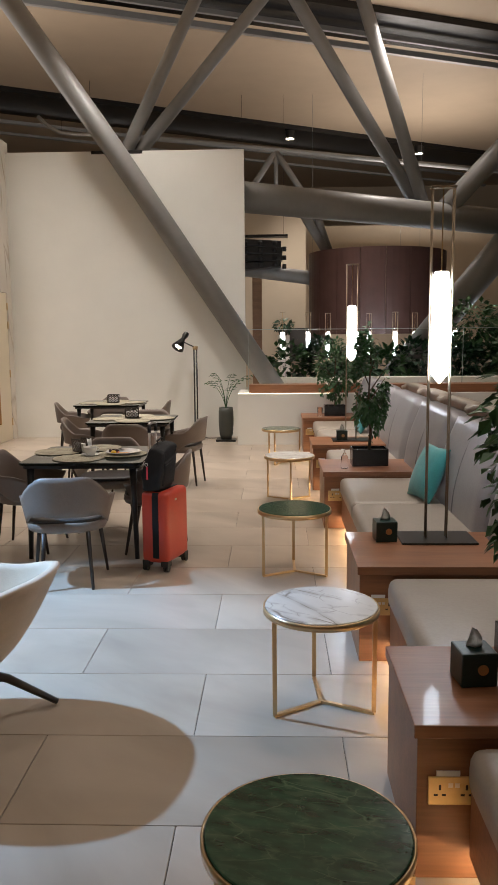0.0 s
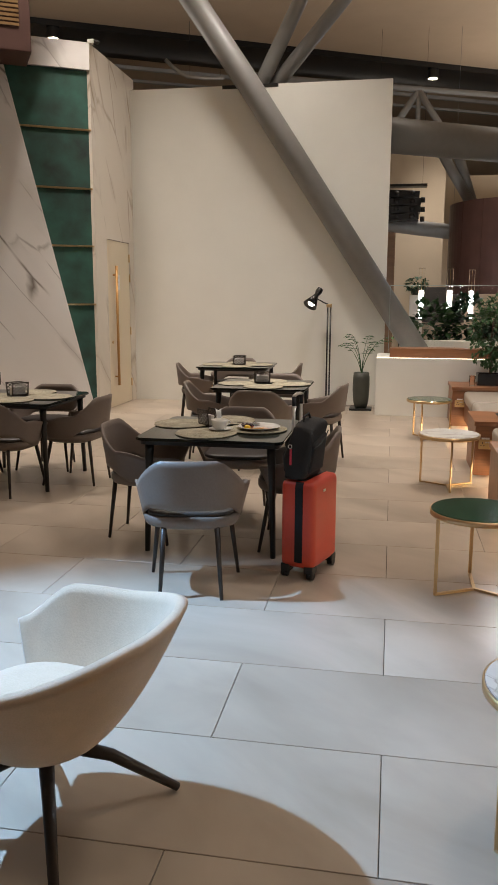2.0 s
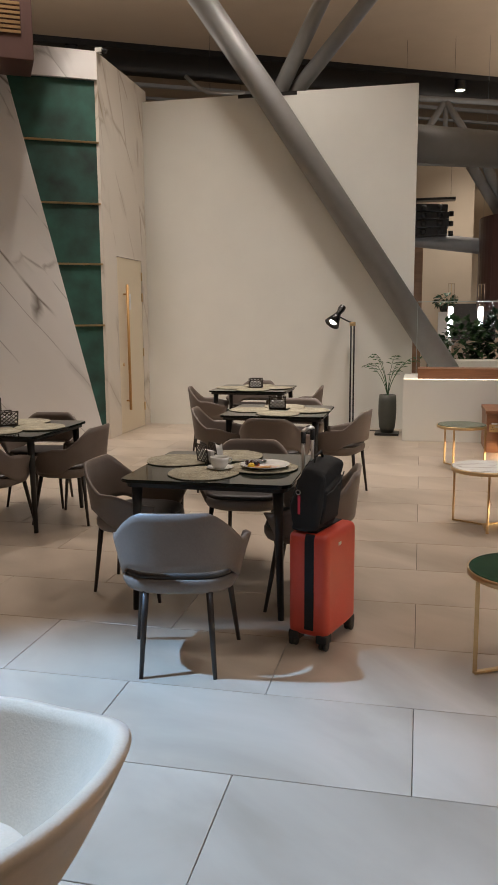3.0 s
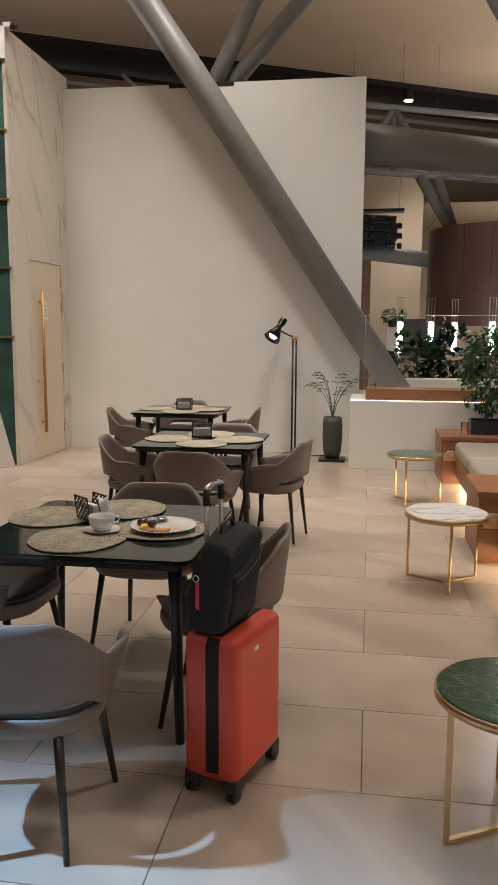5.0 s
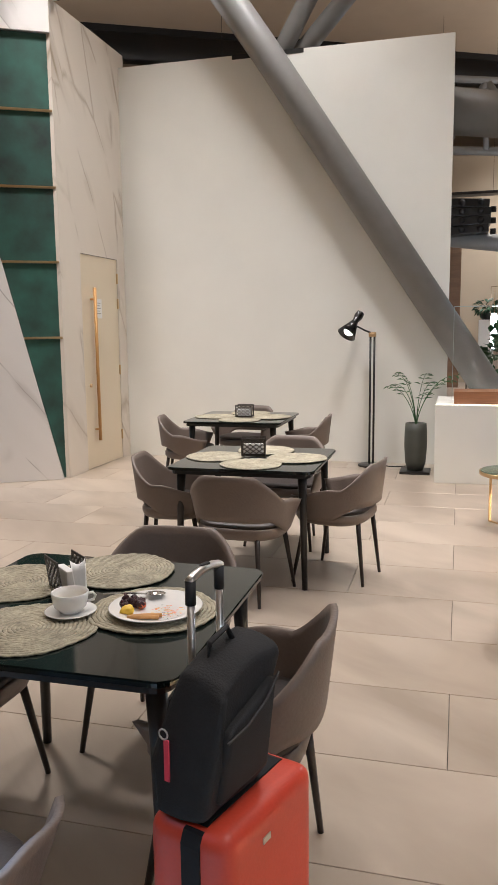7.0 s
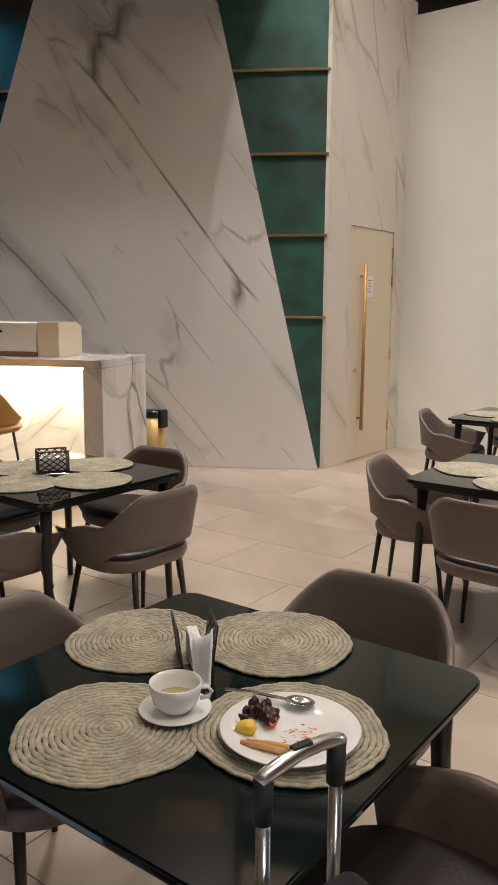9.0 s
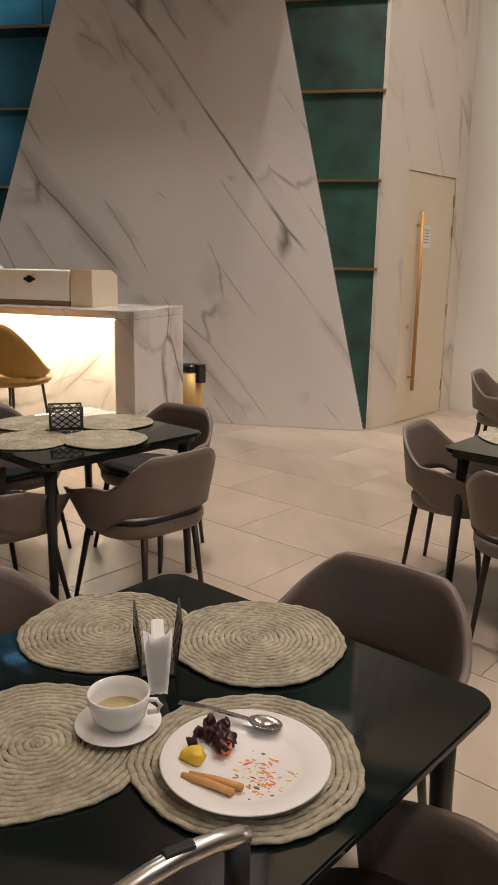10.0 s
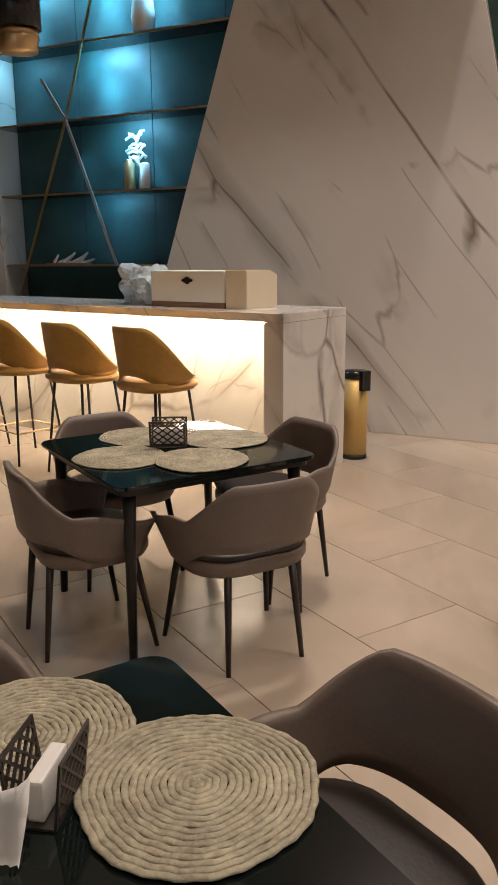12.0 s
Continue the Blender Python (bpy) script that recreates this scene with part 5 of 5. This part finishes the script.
# ---- display shelves ----
niche = thing("display_shelving", FRONT, "teal suede display wall with thin shelves, lit blue", "shelving")
ZS = (0.78, 1.50, 2.23, 2.94, 3.65, 4.36)
US = (-5.94, -5.05, -4.15, -3.3, -2.4)
for i in range(len(ZS) - 1):
    for j in range(len(US) - 1):
        part("back_panel", box(US[j] + 0.004, US[j + 1] - 0.004, 0.30 + 0.0, 0.34, ZS[i] + 0.012, ZS[i + 1] - 0.004, 0.004), M_TEAL, niche)
    part("shelf", box(-5.94, -4.33 + 0.343 * ZS[i] + 0.35, 0.0, 0.30, ZS[i] - 0.012, ZS[i] + 0.008), M_BLACKP, niche, "thin dark shelf")
    part("shelf_edge", box(-5.94, -4.33 + 0.343 * ZS[i] + 0.30, -0.012, -0.001, ZS[i] - 0.012, ZS[i] + 0.008), M_ROSE, niche, "thin metal shelf edge")
part("diagonal_bar", tube([(-5.27, -0.024, 3.35), (-4.99, -0.024, 2.94), (-4.43, -0.024, 1.5)], 0.01, 4, flat=(0.02, 0.03)), M_RAILST, niche, "slanted metal bar")
part("diagonal_bar", tube([(-4.6, -0.026, 4.0), (-4.99, -0.026, 2.94), (-5.75, -0.026, 1.2)], 0.01, 4, flat=(0.02, 0.022)), M_ROSE, niche, "slanted metal bar")


def vase(u, z, prof, material, label):
    v = thing("vase", FRONT @ pose(u, 0.12, z + 0.008), label, "vase", "shelf vases")
    part("body", lathe(prof, 28), material, v, "", True)
    return v


vase(-4.33, 2.23, [(0.01, 0), (0.05, 0), (0.055, 0.02), (0.055, 0.26), (0.03, 0.285), (0.03, 0.30), (0.01, 0.30)], M_GOLD, "tall gold vase on the shelf")
vase(-4.14, 2.23, [(0.01, 0), (0.05, 0), (0.055, 0.02), (0.052, 0.24), (0.03, 0.26), (0.01, 0.26)], M_PORC, "white cylinder vase on the shelf")
vase(-4.1, 3.65, [(0.01, 0), (0.09, 0), (0.12, 0.15), (0.10, 0.32), (0.05, 0.38), (0.01, 0.38)], M_PORC, "large white vase on the shelf")
vase(-5.8, 3.65, [(0.01, 0), (0.08, 0), (0.10, 0.18), (0.05, 0.25), (0.05, 0.3), (0.01, 0.3)], M_PORC, "white vase on the shelf")
co = thing("leaf_ornament", FRONT @ pose(-4.25, 0.18, 2.238), "white feathery leaf ornament behind the vases", "ornament")
rc = random.Random(2)
cbm = tube([(0, 0, 0), (0.0, 0, 0.3), (-0.04, 0, 0.52)], 0.008, 8, 0.004)
for k in range(15):
    h = 0.24 + 0.02 * k
    side = 1 if k % 2 else -1
    a_ = rc.uniform(-0.5, 0.9)
    ln = rc.uniform(0.09, 0.15)
    x0 = -0.1 * max(0.0, h - 0.3)
    tip = (x0 + side * ln * math.cos(a_), rc.uniform(-0.04, 0.02), h + ln * math.sin(a_) - 0.02)
    mid = (x0 + side * ln * 0.5 * math.cos(a_), tip[1] * 0.5, h + ln * 0.55 * math.sin(a_) + 0.012)
    tube([(x0, 0, h), mid, tip], 0.02, 4, 0.004, bm=cbm, flat=(0.008, 0.026))
part("leaves", cbm, M_PORC, co, "", True)
cr_ = thing("crystal_dish", FRONT @ pose(-5.2, 0.14, 1.508), "long glittering crystal dish on the shelf", "ornament")
for k in range(14):
    part("crystal", moved(lathe([(0.003, 0), (0.02, 0.02), (0.012, 0.11 + 0.02 * (k % 3)), (0.003, 0.12 + 0.02 * (k % 3))], 6), pose(-0.2 + k * 0.03, 0.02 * (k % 2), 0.012, 0, 40 + (k * 37) % 45, (k * 53) % 60)), M_ALU if k % 2 else M_PORC, cr_)
part("tray", box(-0.26, 0.26, -0.06, 0.08, -0.0, 0.012, 0.004), M_ROSE, cr_)
pd = thing("pendant_lamp", pose(-4.78, 7.30, 2.60), "black and brass cylinder pendant lamp over the bar", "pendant lamp")
part("body", lathe([(0.01, 0.11), (0.118, 0.11), (0.118, 0.42), (0.01, 0.42)], 32), M_BLACKP, pd, "black drum", True)
part("collar", lathe([(0.01, 0.0), (0.096, 0.0), (0.096, 0.05), (0.104, 0.058), (0.104, 0.109), (0.01, 0.109)], 32), M_GOLD, pd, "brass lower collar", True)
part("cable", tube([(0, 0, 0.42), (0, 0, 6.0)], 0.008, 6), M_BLACK, pd)
for u, z, w in ((-4.62, 4.33, 110), (-3.95, 4.33, 90), (-4.62, 3.62, 120), (-4.22, 3.62, 70), (-4.22, 2.91, 90), (-5.0, 2.91, 10), (-4.6, 2.20, 8), (-5.6, 4.33, 45), (-5.7, 3.62, 12)):
    spot("shelf_light", FRONT @ Vector((u, 0.12, z - 0.02)), FRONT @ Vector((u, 0.26, z - 0.7)), w, (0.20, 0.66, 1.0), 62, 0.9, 0.04)

for u, z, w in ((-4.62, 4.33, 15), (-4.62, 3.62, 18), (-4.35, 2.91, 8), (-4.6, 2.20, 3), (-5.6, 4.33, 10), (-5.7, 3.62, 3), (-3.75, 4.33, 4)):
    area("shelf_glow", FRONT @ Vector((u, 0.03, z)), FRONT @ Vector((u, 0.33, z - 0.6)), w, (0.20, 0.66, 1.0), 0.4, 0.03)

# ---- floor tiles ----
tile_me = box(-0.6135, 0.6135, -0.2993, 0.2993, -0.012, 0.0, 0.0015, 1)
me_t = bpy.data.meshes.new("tile")
tile_me.to_mesh(me_t)
tile_me.free()
me_t.materials.append(M_TILE)
floor_ob = bpy.data.objects["floor"]
rest = bmesh.new()
JX, JY, TW, TD = -0.3, 3.115, 1.23, 0.602
for j in range(-13, 52):
    y = JY + TD * (j + 0.5)
    off = 0.0 if j % 2 == 0 else -0.615
    for i in range(-11, 10):
        x = JX + off + TW * (i + 0.5)
        if -6.6 < x < 2.2 and 1.2 < y < 13.2:
            o = new("tile", me_t)
            o.location = (x, y, 0)
            o.parent = floor_ob
        else:
            r = bmesh.ops.create_cube(rest, size=1)
            for v in r["verts"]:
                v.co = Vector((x + v.co.x * 1.227, y + v.co.y * 0.5986, -0.006 + v.co.z * 0.012))
tagged(part("tiles", rest, M_TILE, floor_ob), kind="stuff")
